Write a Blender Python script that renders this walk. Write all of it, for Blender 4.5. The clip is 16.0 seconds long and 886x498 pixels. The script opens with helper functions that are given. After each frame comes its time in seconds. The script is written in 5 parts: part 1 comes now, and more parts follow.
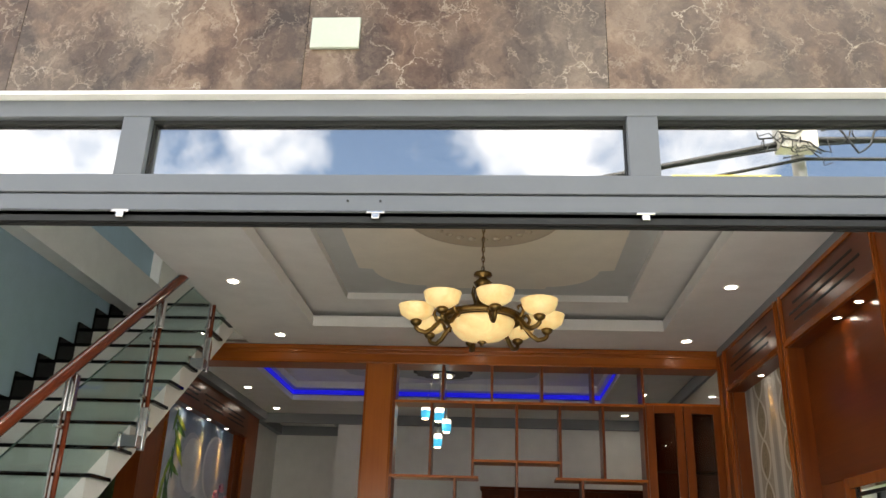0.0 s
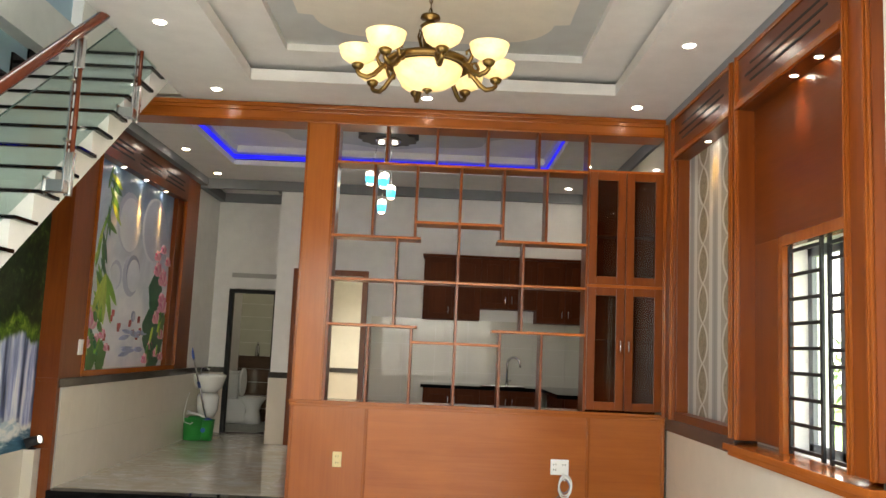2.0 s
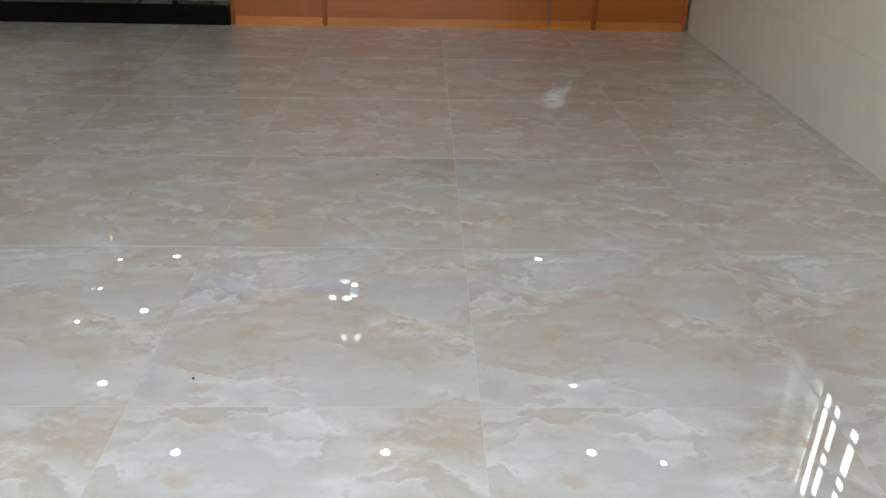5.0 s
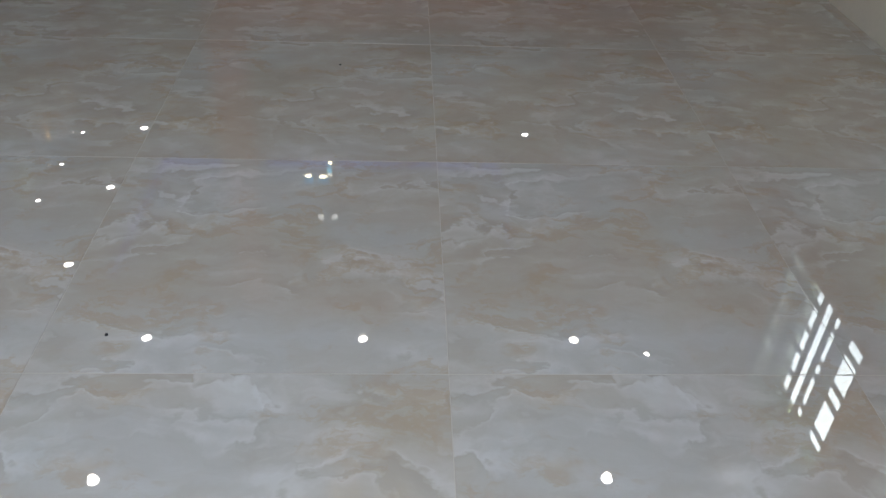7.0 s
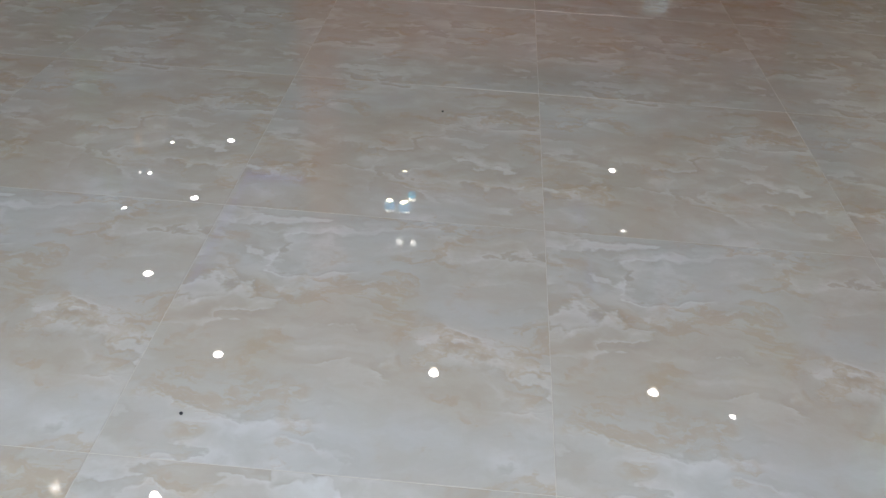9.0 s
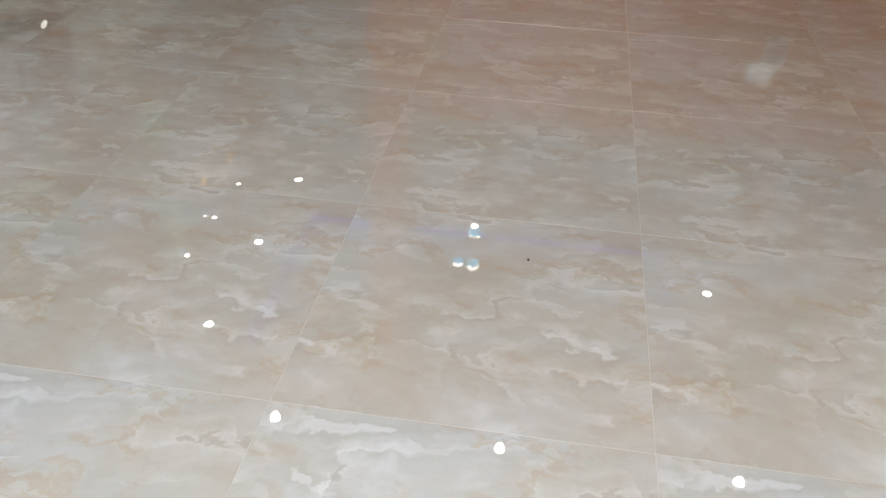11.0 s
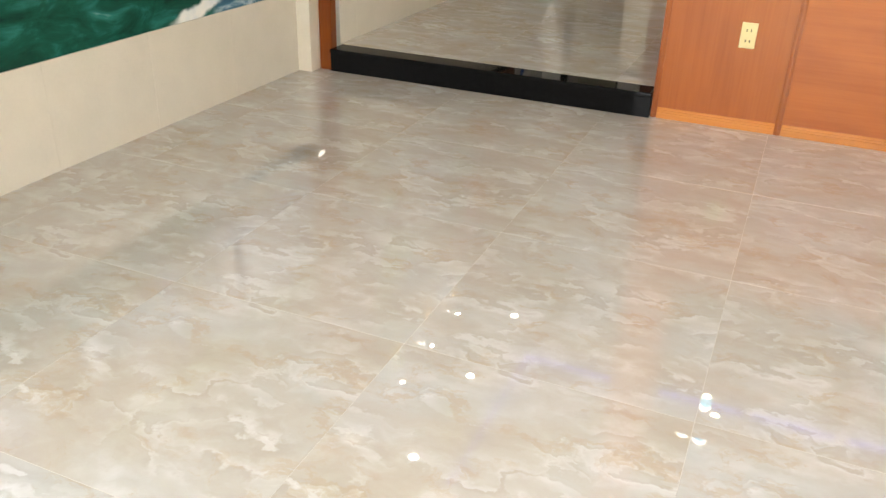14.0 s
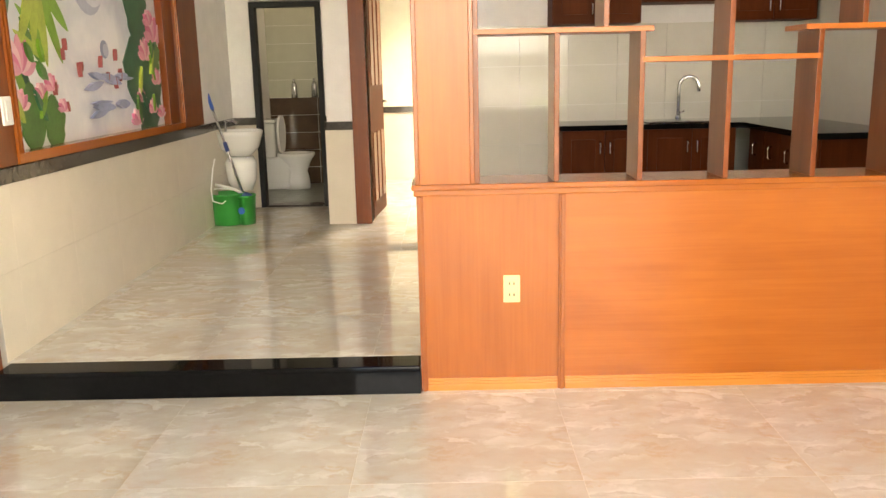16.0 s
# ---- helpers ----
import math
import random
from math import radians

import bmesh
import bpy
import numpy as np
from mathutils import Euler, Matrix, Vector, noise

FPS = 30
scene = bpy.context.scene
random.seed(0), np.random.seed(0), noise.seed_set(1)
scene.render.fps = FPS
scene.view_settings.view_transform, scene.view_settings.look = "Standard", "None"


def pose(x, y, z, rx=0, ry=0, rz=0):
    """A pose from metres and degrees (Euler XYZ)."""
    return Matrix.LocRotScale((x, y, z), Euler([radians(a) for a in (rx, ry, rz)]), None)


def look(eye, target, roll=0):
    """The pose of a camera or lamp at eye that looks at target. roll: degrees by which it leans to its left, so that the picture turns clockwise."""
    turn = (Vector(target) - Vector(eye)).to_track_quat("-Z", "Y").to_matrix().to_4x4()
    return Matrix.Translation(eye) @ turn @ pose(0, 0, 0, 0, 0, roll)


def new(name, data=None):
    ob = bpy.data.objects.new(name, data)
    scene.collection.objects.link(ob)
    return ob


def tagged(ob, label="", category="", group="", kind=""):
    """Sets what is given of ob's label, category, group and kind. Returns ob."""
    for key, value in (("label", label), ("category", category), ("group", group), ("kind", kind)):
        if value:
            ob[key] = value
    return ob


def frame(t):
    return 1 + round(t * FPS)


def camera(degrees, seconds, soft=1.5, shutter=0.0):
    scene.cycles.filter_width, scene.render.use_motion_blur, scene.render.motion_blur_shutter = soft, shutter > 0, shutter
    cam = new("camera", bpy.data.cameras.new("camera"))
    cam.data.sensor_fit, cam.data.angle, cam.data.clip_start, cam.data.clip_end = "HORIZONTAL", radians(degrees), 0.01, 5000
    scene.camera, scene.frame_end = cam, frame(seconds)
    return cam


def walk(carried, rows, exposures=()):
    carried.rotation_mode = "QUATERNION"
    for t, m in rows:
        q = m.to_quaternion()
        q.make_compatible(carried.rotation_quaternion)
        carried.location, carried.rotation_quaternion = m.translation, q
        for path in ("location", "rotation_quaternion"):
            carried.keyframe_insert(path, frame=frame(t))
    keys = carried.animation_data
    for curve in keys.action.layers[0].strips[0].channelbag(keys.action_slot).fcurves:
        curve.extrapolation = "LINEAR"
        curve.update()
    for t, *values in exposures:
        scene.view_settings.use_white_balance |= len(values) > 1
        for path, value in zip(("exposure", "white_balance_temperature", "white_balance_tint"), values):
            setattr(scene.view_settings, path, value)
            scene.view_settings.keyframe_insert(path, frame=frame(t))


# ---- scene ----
cam = camera(56.4, 16.0)
PATH = [
    (0, (1.117, -6.993, 1.524), (0.988, -5.136, 2.254), 2.0),
    (0.5, (1.151, -6.95, 1.492), (1.134, -5.068, 2.168), 1.3),
    (0.8, (1.149, -6.939, 1.484), (1.168, -5.035, 2.097), 1.4),
    (1, (1.159, -6.936, 1.47), (1.191, -5.017, 2.031), 1.7),
    (1.5, (1.147, -6.888, 1.411), (1.185, -4.93, 1.817), 2.3),
    (2, (1.145, -6.751, 1.375), (1.153, -4.765, 1.613), 2.5),
    (2.2, (1.159, -6.695, 1.373), (1.148, -4.702, 1.549), 2.5),
    (2.5, (1.179, -6.593, 1.355), (1.145, -4.594, 1.415), 2.4),
    (2.7, (1.202, -6.537, 1.341), (1.157, -4.538, 1.297), 2.3),
    (3, (1.2, -6.453, 1.294), (1.166, -4.464, 1.088), 2.1),
    (3.5, (1.175, -6.219, 1.245), (1.181, -4.26, 0.841), 1.6),
    (4, (1.17, -6.013, 1.213), (1.227, -4.11, 0.601), 1.1),
    (4.5, (1.215, -5.761, 1.198), (1.285, -3.913, 0.436), 1.6),
    (5, (1.231, -5.567, 1.175), (1.295, -3.785, 0.27), 1.4),
    (5.2, (1.212, -5.454, 1.163), (1.292, -3.7, 0.206), 1.6),
    (7.5, (1.296, -5.180, 1.134), (1.396, -3.582, -0.061), 2.8),
    (8.5, (1.269, -5.146, 1.141), (1.249, -3.546, -0.060), 2.7),
    (9, (1.204, -4.956, 1.133), (1.135, -3.327, -0.026), 3.3),
    (11.3, (1.092, -4.387, 1.291), (0.860, -2.762, 0.148), 1.8),
    (11.5, (1.079, -4.363, 1.300), (0.862, -2.708, 0.198), 1.5),
    (12, (0.969, -4.284, 1.305), (0.819, -2.578, 0.272), 1.1),
    (12.5, (0.818, -4.208, 1.311), (0.667, -2.478, 0.319), 0.9),
    (13, (0.727, -4.2, 1.294), (0.381, -2.48, 0.334), 1.7),
    (13.5, (0.675, -4.206, 1.279), (0.108, -2.538, 0.333), 1.9),
    (14, (0.624, -4.21, 1.297), (-0.063, -2.566, 0.388), 1.8),
    (14.5, (0.533, -4.092, 1.334), (-0.171, -2.39, 0.555), 0.8),
    (15, (0.404, -3.895, 1.343), (-0.154, -2.087, 0.694), 0.6),
    (15.5, (0.247, -3.661, 1.356), (-0.022, -1.76, 0.797), -0.4),
    (16, (0.136, -3.456, 1.38), (0.12, -1.501, 0.961), -1.3),
]

EXPOSURES = [(0.0, 1.25, 7500, 10), (0.5, 1.45, 8000, 11), (1.0, 1.65, 8500, 12), (1.5, 2.05, 9600, 18), (2.0, 2.35, 7600, 9), (2.5, 2.65, 6200, 8), (3.0, 2.5, 6600, 8), (3.5, 2.45, 6900, 9), (5.0, 1.4, 6700, 8), (7.5, 0.65, 6400, 9), (8.5, 1.25, 6400, 9), (9.0, 1.2, 6500, 9), (12.0, 2.4, 7100, 10), (12.5, 2.5, 7300, 10), (14.0, 2.8, 7600, 10), (15.0, 3.2, 8000, 10), (16.0, 3.5, 8800, 12)]
walk(cam, [(t, look(eye, target, roll)) for t, eye, target, roll in PATH], EXPOSURES)

# ---- world and sun ----
SUN_EL, SUN_AZ = 60.0, radians(78)
world = bpy.data.worlds.new("sky")
scene.world = world
world.use_nodes = True
wn, wl = world.node_tree.nodes, world.node_tree.links
wn.clear()
w_out, w_bg, w_sky = wn.new("ShaderNodeOutputWorld"), wn.new("ShaderNodeBackground"), wn.new("ShaderNodeTexSky")
w_sky.sky_type, w_sky.sun_disc = "NISHITA", False
w_sky.sun_elevation, w_sky.sun_rotation = radians(SUN_EL), math.pi / 2 - SUN_AZ
w_co, w_no, w_ramp, w_mix = wn.new("ShaderNodeTexCoord"), wn.new("ShaderNodeTexNoise"), wn.new("ShaderNodeValToRGB"), wn.new("ShaderNodeMix")
w_no.inputs["Scale"].default_value, w_no.inputs["Detail"].default_value, w_no.inputs["Roughness"].default_value = 3.2, 8, 0.52
w_ramp.color_ramp.elements[0].position, w_ramp.color_ramp.elements[1].position = 0.47, 0.62
w_mix.data_type = "RGBA"
w_mix.inputs["B"].default_value = (11.5, 11.7, 12.0, 1)
wl.new(w_co.outputs["Generated"], w_no.inputs["Vector"])
wl.new(w_no.outputs["Fac"], w_ramp.inputs["Fac"])
wl.new(w_ramp.outputs["Color"], w_mix.inputs["Factor"])
wl.new(w_sky.outputs["Color"], w_mix.inputs["A"])
w_dot, w_pow, w_max, w_haze = wn.new("ShaderNodeVectorMath"), wn.new("ShaderNodeMath"), wn.new("ShaderNodeMath"), wn.new("ShaderNodeMix")
w_dot.operation, w_pow.operation, w_max.operation = "DOT_PRODUCT", "POWER", "MAXIMUM"
w_dot.inputs[1].default_value = (math.cos(SUN_AZ) * math.cos(radians(SUN_EL)), math.sin(SUN_AZ) * math.cos(radians(SUN_EL)), math.sin(radians(SUN_EL)))
w_max.inputs[1].default_value, w_pow.inputs[1].default_value = 0.0, 7.0
w_haze.data_type, w_haze.blend_type = "RGBA", "ADD"
w_haze.inputs["B"].default_value = (46, 46, 45, 1)
wl.new(w_co.outputs["Generated"], w_dot.inputs[0])
wl.new(w_dot.outputs["Value"], w_max.inputs[0])
wl.new(w_max.outputs[0], w_pow.inputs[0])
wl.new(w_pow.outputs[0], w_haze.inputs["Factor"])
wl.new(w_mix.outputs["Result"], w_haze.inputs["A"])
wl.new(w_haze.outputs["Result"], w_bg.inputs["Color"])
w_bg.inputs["Strength"].default_value = 0.15
wl.new(w_bg.outputs["Background"], w_out.inputs["Surface"])

sun = new("sun", bpy.data.lights.new("sun", "SUN"))
sun.data.energy, sun.data.angle, sun.data.color = 5.0, radians(0.5), (1.0, 0.95, 0.88)
to_sun = Vector((math.cos(SUN_AZ) * math.cos(radians(SUN_EL)), math.sin(SUN_AZ) * math.cos(radians(SUN_EL)), math.sin(radians(SUN_EL))))
sun.matrix_world = look(to_sun * 20, (0, 0, 0))


# area lamp added in the doorway to boost the open sky's light
doorlight = new("doorway_skylight", bpy.data.lights.new("doorway_skylight", "AREA"))
doorlight.data.shape, doorlight.data.size, doorlight.data.size_y, doorlight.data.energy = "RECTANGLE", 3.2, 0.9, 11
doorlight.data.color = (0.93, 0.97, 1.0)
doorlight.matrix_world = look((0.75, -4.44, 2.05), (0.75, -2.44, 0.85))


# ---- materials ----
def nodes_of(name):
    m = bpy.data.materials.new(name)
    m.use_nodes = True
    t = m.node_tree
    return m, t, t.nodes["Principled BSDF"]


def add(t, kind, **values):
    n = t.nodes.new(kind)
    for k, v in values.items():
        n.inputs[k.replace("_", " ")].default_value = v
    return n


def ramp_of(t, fac, stops):
    r = t.nodes.new("ShaderNodeValToRGB")
    el = r.color_ramp.elements
    while len(el) < len(stops):
        el.new(0.5)
    for e, (p, c) in zip(el, stops):
        e.position, e.color = p, (*c, 1)
    t.links.new(fac, r.inputs["Fac"])
    return r.outputs["Color"]


def mixed(t, fac, a, b, how="MIX"):
    m = t.nodes.new("ShaderNodeMix")
    m.data_type, m.blend_type = "RGBA", how
    for sock, v in (("Factor", fac), ("A", a), ("B", b)):
        if isinstance(v, bpy.types.NodeSocket):
            t.links.new(v, m.inputs[sock])
        else:
            m.inputs[sock].default_value = v if sock == "Factor" else (*v, 1)
    return m.outputs["Result"]


def coords(t, scale=(1, 1, 1), shift=False, which="Object", turn=(0, 0, 0)):
    co = t.nodes.new("ShaderNodeTexCoord").outputs[which]
    mp = t.nodes.new("ShaderNodeMapping")
    mp.inputs["Scale"].default_value = scale
    mp.inputs["Rotation"].default_value = turn
    t.links.new(co, mp.inputs["Vector"])
    if shift:
        info = t.nodes.new("ShaderNodeObjectInfo")
        mul = t.nodes.new("ShaderNodeMath")
        mul.operation = "MULTIPLY"
        mul.inputs[1].default_value = 37.0
        t.links.new(info.outputs["Random"], mul.inputs[0])
        t.links.new(mul.outputs[0], mp.inputs["Location"])
    return mp.outputs["Vector"]


def noise_of(t, vec, scale, detail=4, rough=0.55, dist=0.0):
    n = add(t, "ShaderNodeTexNoise", Scale=scale, Detail=detail, Roughness=rough, Distortion=dist)
    t.links.new(vec, n.inputs["Vector"])
    return n.outputs["Fac"]


def bump_of(t, p, height, strength=0.1, distance=0.002):
    b = add(t, "ShaderNodeBump", Strength=strength, Distance=distance)
    t.links.new(height, b.inputs["Height"])
    t.links.new(b.outputs["Normal"], p.inputs["Normal"])


def plain(name, colour, rough=0.5, metal=0.0, vary=0.06, scale=6.0, bump=0.03, coat=0.0):
    """A surface of one colour with faint unevenness at two scales."""
    m, t, p = nodes_of(name)
    v = coords(t, shift=True)
    big, fine = noise_of(t, v, scale, 3), noise_of(t, v, scale * 14, 4)
    lo = tuple(c * (1 - vary) for c in colour)
    hi = tuple(min(1, c * (1 + vary)) for c in colour)
    c = mixed(t, 0.35, ramp_of(t, big, [(0.3, lo), (0.7, hi)]), ramp_of(t, fine, [(0.3, lo), (0.7, hi)]))
    t.links.new(c, p.inputs["Base Color"])
    p.inputs["Roughness"].default_value, p.inputs["Metallic"].default_value = rough, metal
    p.inputs["Coat Weight"].default_value = coat
    if bump:
        bump_of(t, p, fine, bump)
    return m


def wood(name, lo, hi, rough=0.28, along="z"):
    """Varnished timber, grain along one axis."""
    m, t, p = nodes_of(name)
    s = {"x": (0.5, 9, 9), "y": (9, 0.5, 9), "z": (9, 9, 0.5)}[along]
    v = coords(t, s, shift=True)
    grain = noise_of(t, v, 3.2, 6, 0.6, 0.4)
    s2 = {"x": (0.8, 60, 60), "y": (60, 0.8, 60), "z": (60, 60, 0.8)}[along]
    fine = noise_of(t, coords(t, s2, shift=True), 2.0, 3)
    info = t.nodes.new("ShaderNodeObjectInfo")
    mid = tuple((a + b) / 2 for a, b in zip(lo, hi))
    c = ramp_of(t, grain, [(0.3, lo), (0.5, mid), (0.72, hi)])
    c = mixed(t, 0.3, c, ramp_of(t, fine, [(0.35, lo), (0.7, hi)]))
    c = mixed(t, 0.45, c, ramp_of(t, noise_of(t, coords(t, tuple(0.35 * k ** 0.5 + 0.3 for k in s), shift=True), 2.4, 4, 0.55, 0.3), [(0.35, lo), (0.65, hi)]))
    tone = ramp_of(t, info.outputs["Random"], [(0.0, (0.9, 0.9, 0.9)), (1.0, (1.06, 1.06, 1.06))])
    c = mixed(t, 1.0, c, tone, "MULTIPLY")
    t.links.new(c, p.inputs["Base Color"])
    p.inputs["Roughness"].default_value = rough
    p.inputs["Coat Weight"].default_value, p.inputs["Coat Roughness"].default_value = 0.05, 0.15
    p.inputs["Specular IOR Level"].default_value = 0.28
    bump_of(t, p, fine, 0.06, 0.001)
    return m


def glow(name, colour, strength):
    m, t, p = nodes_of(name)
    p.inputs["Base Color"].default_value = (*colour, 1)
    p.inputs["Emission Color"].default_value = (*colour, 1)
    p.inputs["Emission Strength"].default_value = strength
    return m


def shade_glass(name):
    """Marbled cream glass lit from inside, brighter towards the lamp's middle."""
    m, t, p = nodes_of(name)
    n = noise_of(t, coords(t), 14, 4, 0.6, 0.8)
    c = ramp_of(t, n, [(0.35, (0.88, 0.62, 0.27)), (0.6, (0.95, 0.72, 0.36)), (0.75, (1.0, 0.78, 0.43))])
    t.links.new(c, p.inputs["Base Color"])
    t.links.new(c, p.inputs["Emission Color"])
    p.inputs["Emission Strength"].default_value = 0.18
    p.inputs["Roughness"].default_value = 0.3
    return m


def glass(name, colour=(1, 1, 1), rough=0.0, amount=0.12):
    """A thin pane: mostly clear, with a mirror-like share."""
    m, t, p = nodes_of(name)
    out = t.nodes["Material Output"]
    t.nodes.remove(p)
    tr, gl, mx = t.nodes.new("ShaderNodeBsdfTransparent"), t.nodes.new("ShaderNodeBsdfGlossy"), t.nodes.new("ShaderNodeMixShader")
    tr.inputs["Color"].default_value = (*colour, 1)
    gl.inputs["Roughness"].default_value = rough
    mx.inputs["Fac"].default_value = amount
    t.links.new(tr.outputs[0], mx.inputs[1])
    t.links.new(gl.outputs[0], mx.inputs[2])
    t.links.new(mx.outputs[0], out.inputs["Surface"])
    return m


def floor_marble(name, rough=0.004):
    """Polished onyx-look porcelain: layered translucent clouds with crisp wavy rims, ochre along some rims."""
    m, t, p = nodes_of(name)

    def calc(op, a, b=0.0, c=0.0):
        n = t.nodes.new("ShaderNodeMath")
        n.operation = op
        for k, v in enumerate((a, b, c)):
            if isinstance(v, bpy.types.NodeSocket):
                t.links.new(v, n.inputs[k])
            else:
                n.inputs[k].default_value = v
        return n.outputs[0]

    def soft(v, a, b, top=1.0):
        n = t.nodes.new("ShaderNodeMapRange")
        n.interpolation_type = "SMOOTHSTEP"
        t.links.new(v, n.inputs["Value"])
        n.inputs["From Min"].default_value, n.inputs["From Max"].default_value = a, b
        n.inputs["To Max"].default_value = top
        return n.outputs["Result"]

    # the print is the same along a row of tiles and differs from row to row
    swap = t.nodes.new("ShaderNodeSeparateXYZ")
    t.links.new(t.nodes.new("ShaderNodeObjectInfo").outputs["Location"], swap.inputs[0])
    lift = t.nodes.new("ShaderNodeCombineXYZ")
    t.links.new(calc("MULTIPLY", swap.outputs["Y"], 3.7), lift.inputs["Z"])

    def placed(scale, turn=0.0):
        mp = t.nodes.new("ShaderNodeMapping")
        mp.inputs["Scale"].default_value, mp.inputs["Rotation"].default_value = scale, (0, 0, turn)
        t.links.new(t.nodes.new("ShaderNodeTexCoord").outputs["Object"], mp.inputs["Vector"])
        t.links.new(lift.outputs[0], mp.inputs["Location"])
        return mp.outputs["Vector"]

    v0, long = placed((1, 1, 1)), placed((0.72, 1.3, 1), 0.10)
    wob = add(t, "ShaderNodeTexNoise", Scale=3.4, Detail=5.0, Roughness=0.6)
    t.links.new(v0, wob.inputs["Vector"])
    flow = mixed(t, 0.20, long, wob.outputs["Color"])
    wob2 = add(t, "ShaderNodeTexNoise", Scale=14.0, Detail=4.0, Roughness=0.6)
    t.links.new(flow, wob2.inputs["Vector"])
    curl = mixed(t, 0.06, flow, wob2.outputs["Color"])
    body = noise_of(t, flow, 3.4, 4, 0.55)
    mist = noise_of(t, curl, 9.0, 6, 0.62)
    gate, gate2 = noise_of(t, long, 4.2, 3, 0.55), noise_of(t, flow, 6.2, 3, 0.55)
    c = ramp_of(t, body, [(0.34, (0.44, 0.385, 0.315)), (0.45, (0.475, 0.432, 0.375)), (0.55, (0.475, 0.455, 0.42)), (0.66, (0.49, 0.495, 0.49))])
    c = mixed(t, 0.26, c, ramp_of(t, mist, [(0.36, (0.40, 0.365, 0.31)), (0.50, (0.475, 0.455, 0.42)), (0.64, (0.575, 0.59, 0.60))]))
    # each layer is pale at its rim and fades inwards, as in cut onyx
    for src, count, amount, g in ((noise_of(t, curl, 4.6, 3, 0.5), 5.0, 0.58, gate), (noise_of(t, curl, 8.0, 3, 0.5), 4.0, 0.46, gate2)):
        saw = calc("FRACT", calc("MULTIPLY", src, count))
        rim = calc("MULTIPLY", calc("POWER", calc("SUBTRACT", 1.0, saw), 2.6), soft(saw, 0.0, 0.14))
        c = mixed(t, calc("MULTIPLY", rim, soft(g, 0.44, 0.62, amount)), c, (0.80, 0.83, 0.86))
        dim = calc("MULTIPLY", soft(saw, 0.72, 0.99), soft(g, 0.46, 0.62, 0.20))
        c = mixed(t, dim, c, (0.33, 0.30, 0.255))
    edge = calc("ABSOLUTE", calc("SUBTRACT", noise_of(t, curl, 4.4, 6, 0.66), 0.5))
    ochre = calc("MULTIPLY", soft(edge, 0.050, 0.006), soft(noise_of(t, v0, 4.5, 4, 0.6), 0.48, 0.60, 0.42))
    c = mixed(t, ochre, c, (0.44, 0.31, 0.165))
    c = mixed(t, 0.18, c, (0.50, 0.475, 0.435))
    t.links.new(c, p.inputs["Base Color"])
    p.inputs["Roughness"].default_value = rough
    p.inputs["IOR"].default_value = 2.2
    return m


def brown_marble(name):
    """Brown marble: streaky warm and grey patches, broken pale veins of two sizes."""
    m, t, p = nodes_of(name)
    v = coords(t, shift=True)
    warp = add(t, "ShaderNodeTexNoise", Scale=5.0, Detail=6.0, Roughness=0.65)
    t.links.new(v, warp.inputs["Vector"])
    bent = mixed(t, 0.22, coords(t, (1.0, 1.0, 0.7), shift=True, turn=(0, 0.5, 0)), warp.outputs["Color"])
    a = noise_of(t, bent, 7.0, 9, 0.68, 0.3)
    c = ramp_of(t, a, [(0.36, (0.045, 0.026, 0.017)), (0.46, (0.085, 0.050, 0.033)), (0.55, (0.130, 0.080, 0.053)), (0.66, (0.22, 0.148, 0.102))])
    c = mixed(t, ramp_of(t, noise_of(t, bent, 2.6, 3, 0.5), [(0.42, (0, 0, 0)), (0.62, (0.55, 0.55, 0.55))]), c, ramp_of(t, a, [(0.38, (0.05, 0.042, 0.035)), (0.62, (0.17, 0.140, 0.112))]))
    for scale, width, strength, tint in ((7.5, 0.022, 0.85, (0.44, 0.36, 0.28)), (19.0, 0.06, 0.60, (0.30, 0.23, 0.17))):
        vo = add(t, "ShaderNodeTexVoronoi", Scale=scale)
        vo.feature = "DISTANCE_TO_EDGE"
        t.links.new(bent, vo.inputs["Vector"])
        vein = ramp_of(t, vo.outputs["Distance"], [(0.0, (1, 1, 1)), (width, (0, 0, 0))])
        gate = ramp_of(t, noise_of(t, v, scale * 0.55, 5, 0.6), [(0.46, (0, 0, 0)), (0.62, (strength,) * 3)])
        c = mixed(t, mixed(t, 1.0, vein, gate, "MULTIPLY"), c, tint)
    t.links.new(c, p.inputs["Base Color"])
    p.inputs["Roughness"].default_value = 0.22
    return m


M_TILE = floor_marble("polished_cream_tile")
M_GROUT = plain("pale_grout", (0.50, 0.47, 0.42), 0.7)
M_WHITE = plain("white_paint", (0.80, 0.79, 0.77), 0.65, bump=0.02)
M_CEIL = plain("ceiling_paint", (0.74, 0.73, 0.715), 0.7, bump=0.02)
M_CEIL_GREY = plain("grey_ceiling_paint", (0.50, 0.52, 0.52), 0.7)
M_CEIL_CREAM = plain("cream_ceiling_paint", (0.72, 0.68, 0.60), 0.7)
M_GREY_TRIM = plain("grey_cornice_paint", (0.20, 0.21, 0.225), 0.6)
M_BLUE_WALL = plain("pale_blue_paint", (0.36, 0.50, 0.60), 0.7)
M_WALLTILE = plain("cream_wall_tile", (0.68, 0.62, 0.52), 0.14, vary=0.04, bump=0)
M_KTILE = plain("pale_kitchen_tile", (0.66, 0.64, 0.57), 0.04, vary=0.03, bump=0)
M_KTILE.node_tree.nodes["Principled BSDF"].inputs["Specular IOR Level"].default_value = 0.28
M_BLACK = plain("black_granite", (0.005, 0.005, 0.0055), 0.05, vary=0.4, scale=30, bump=0)
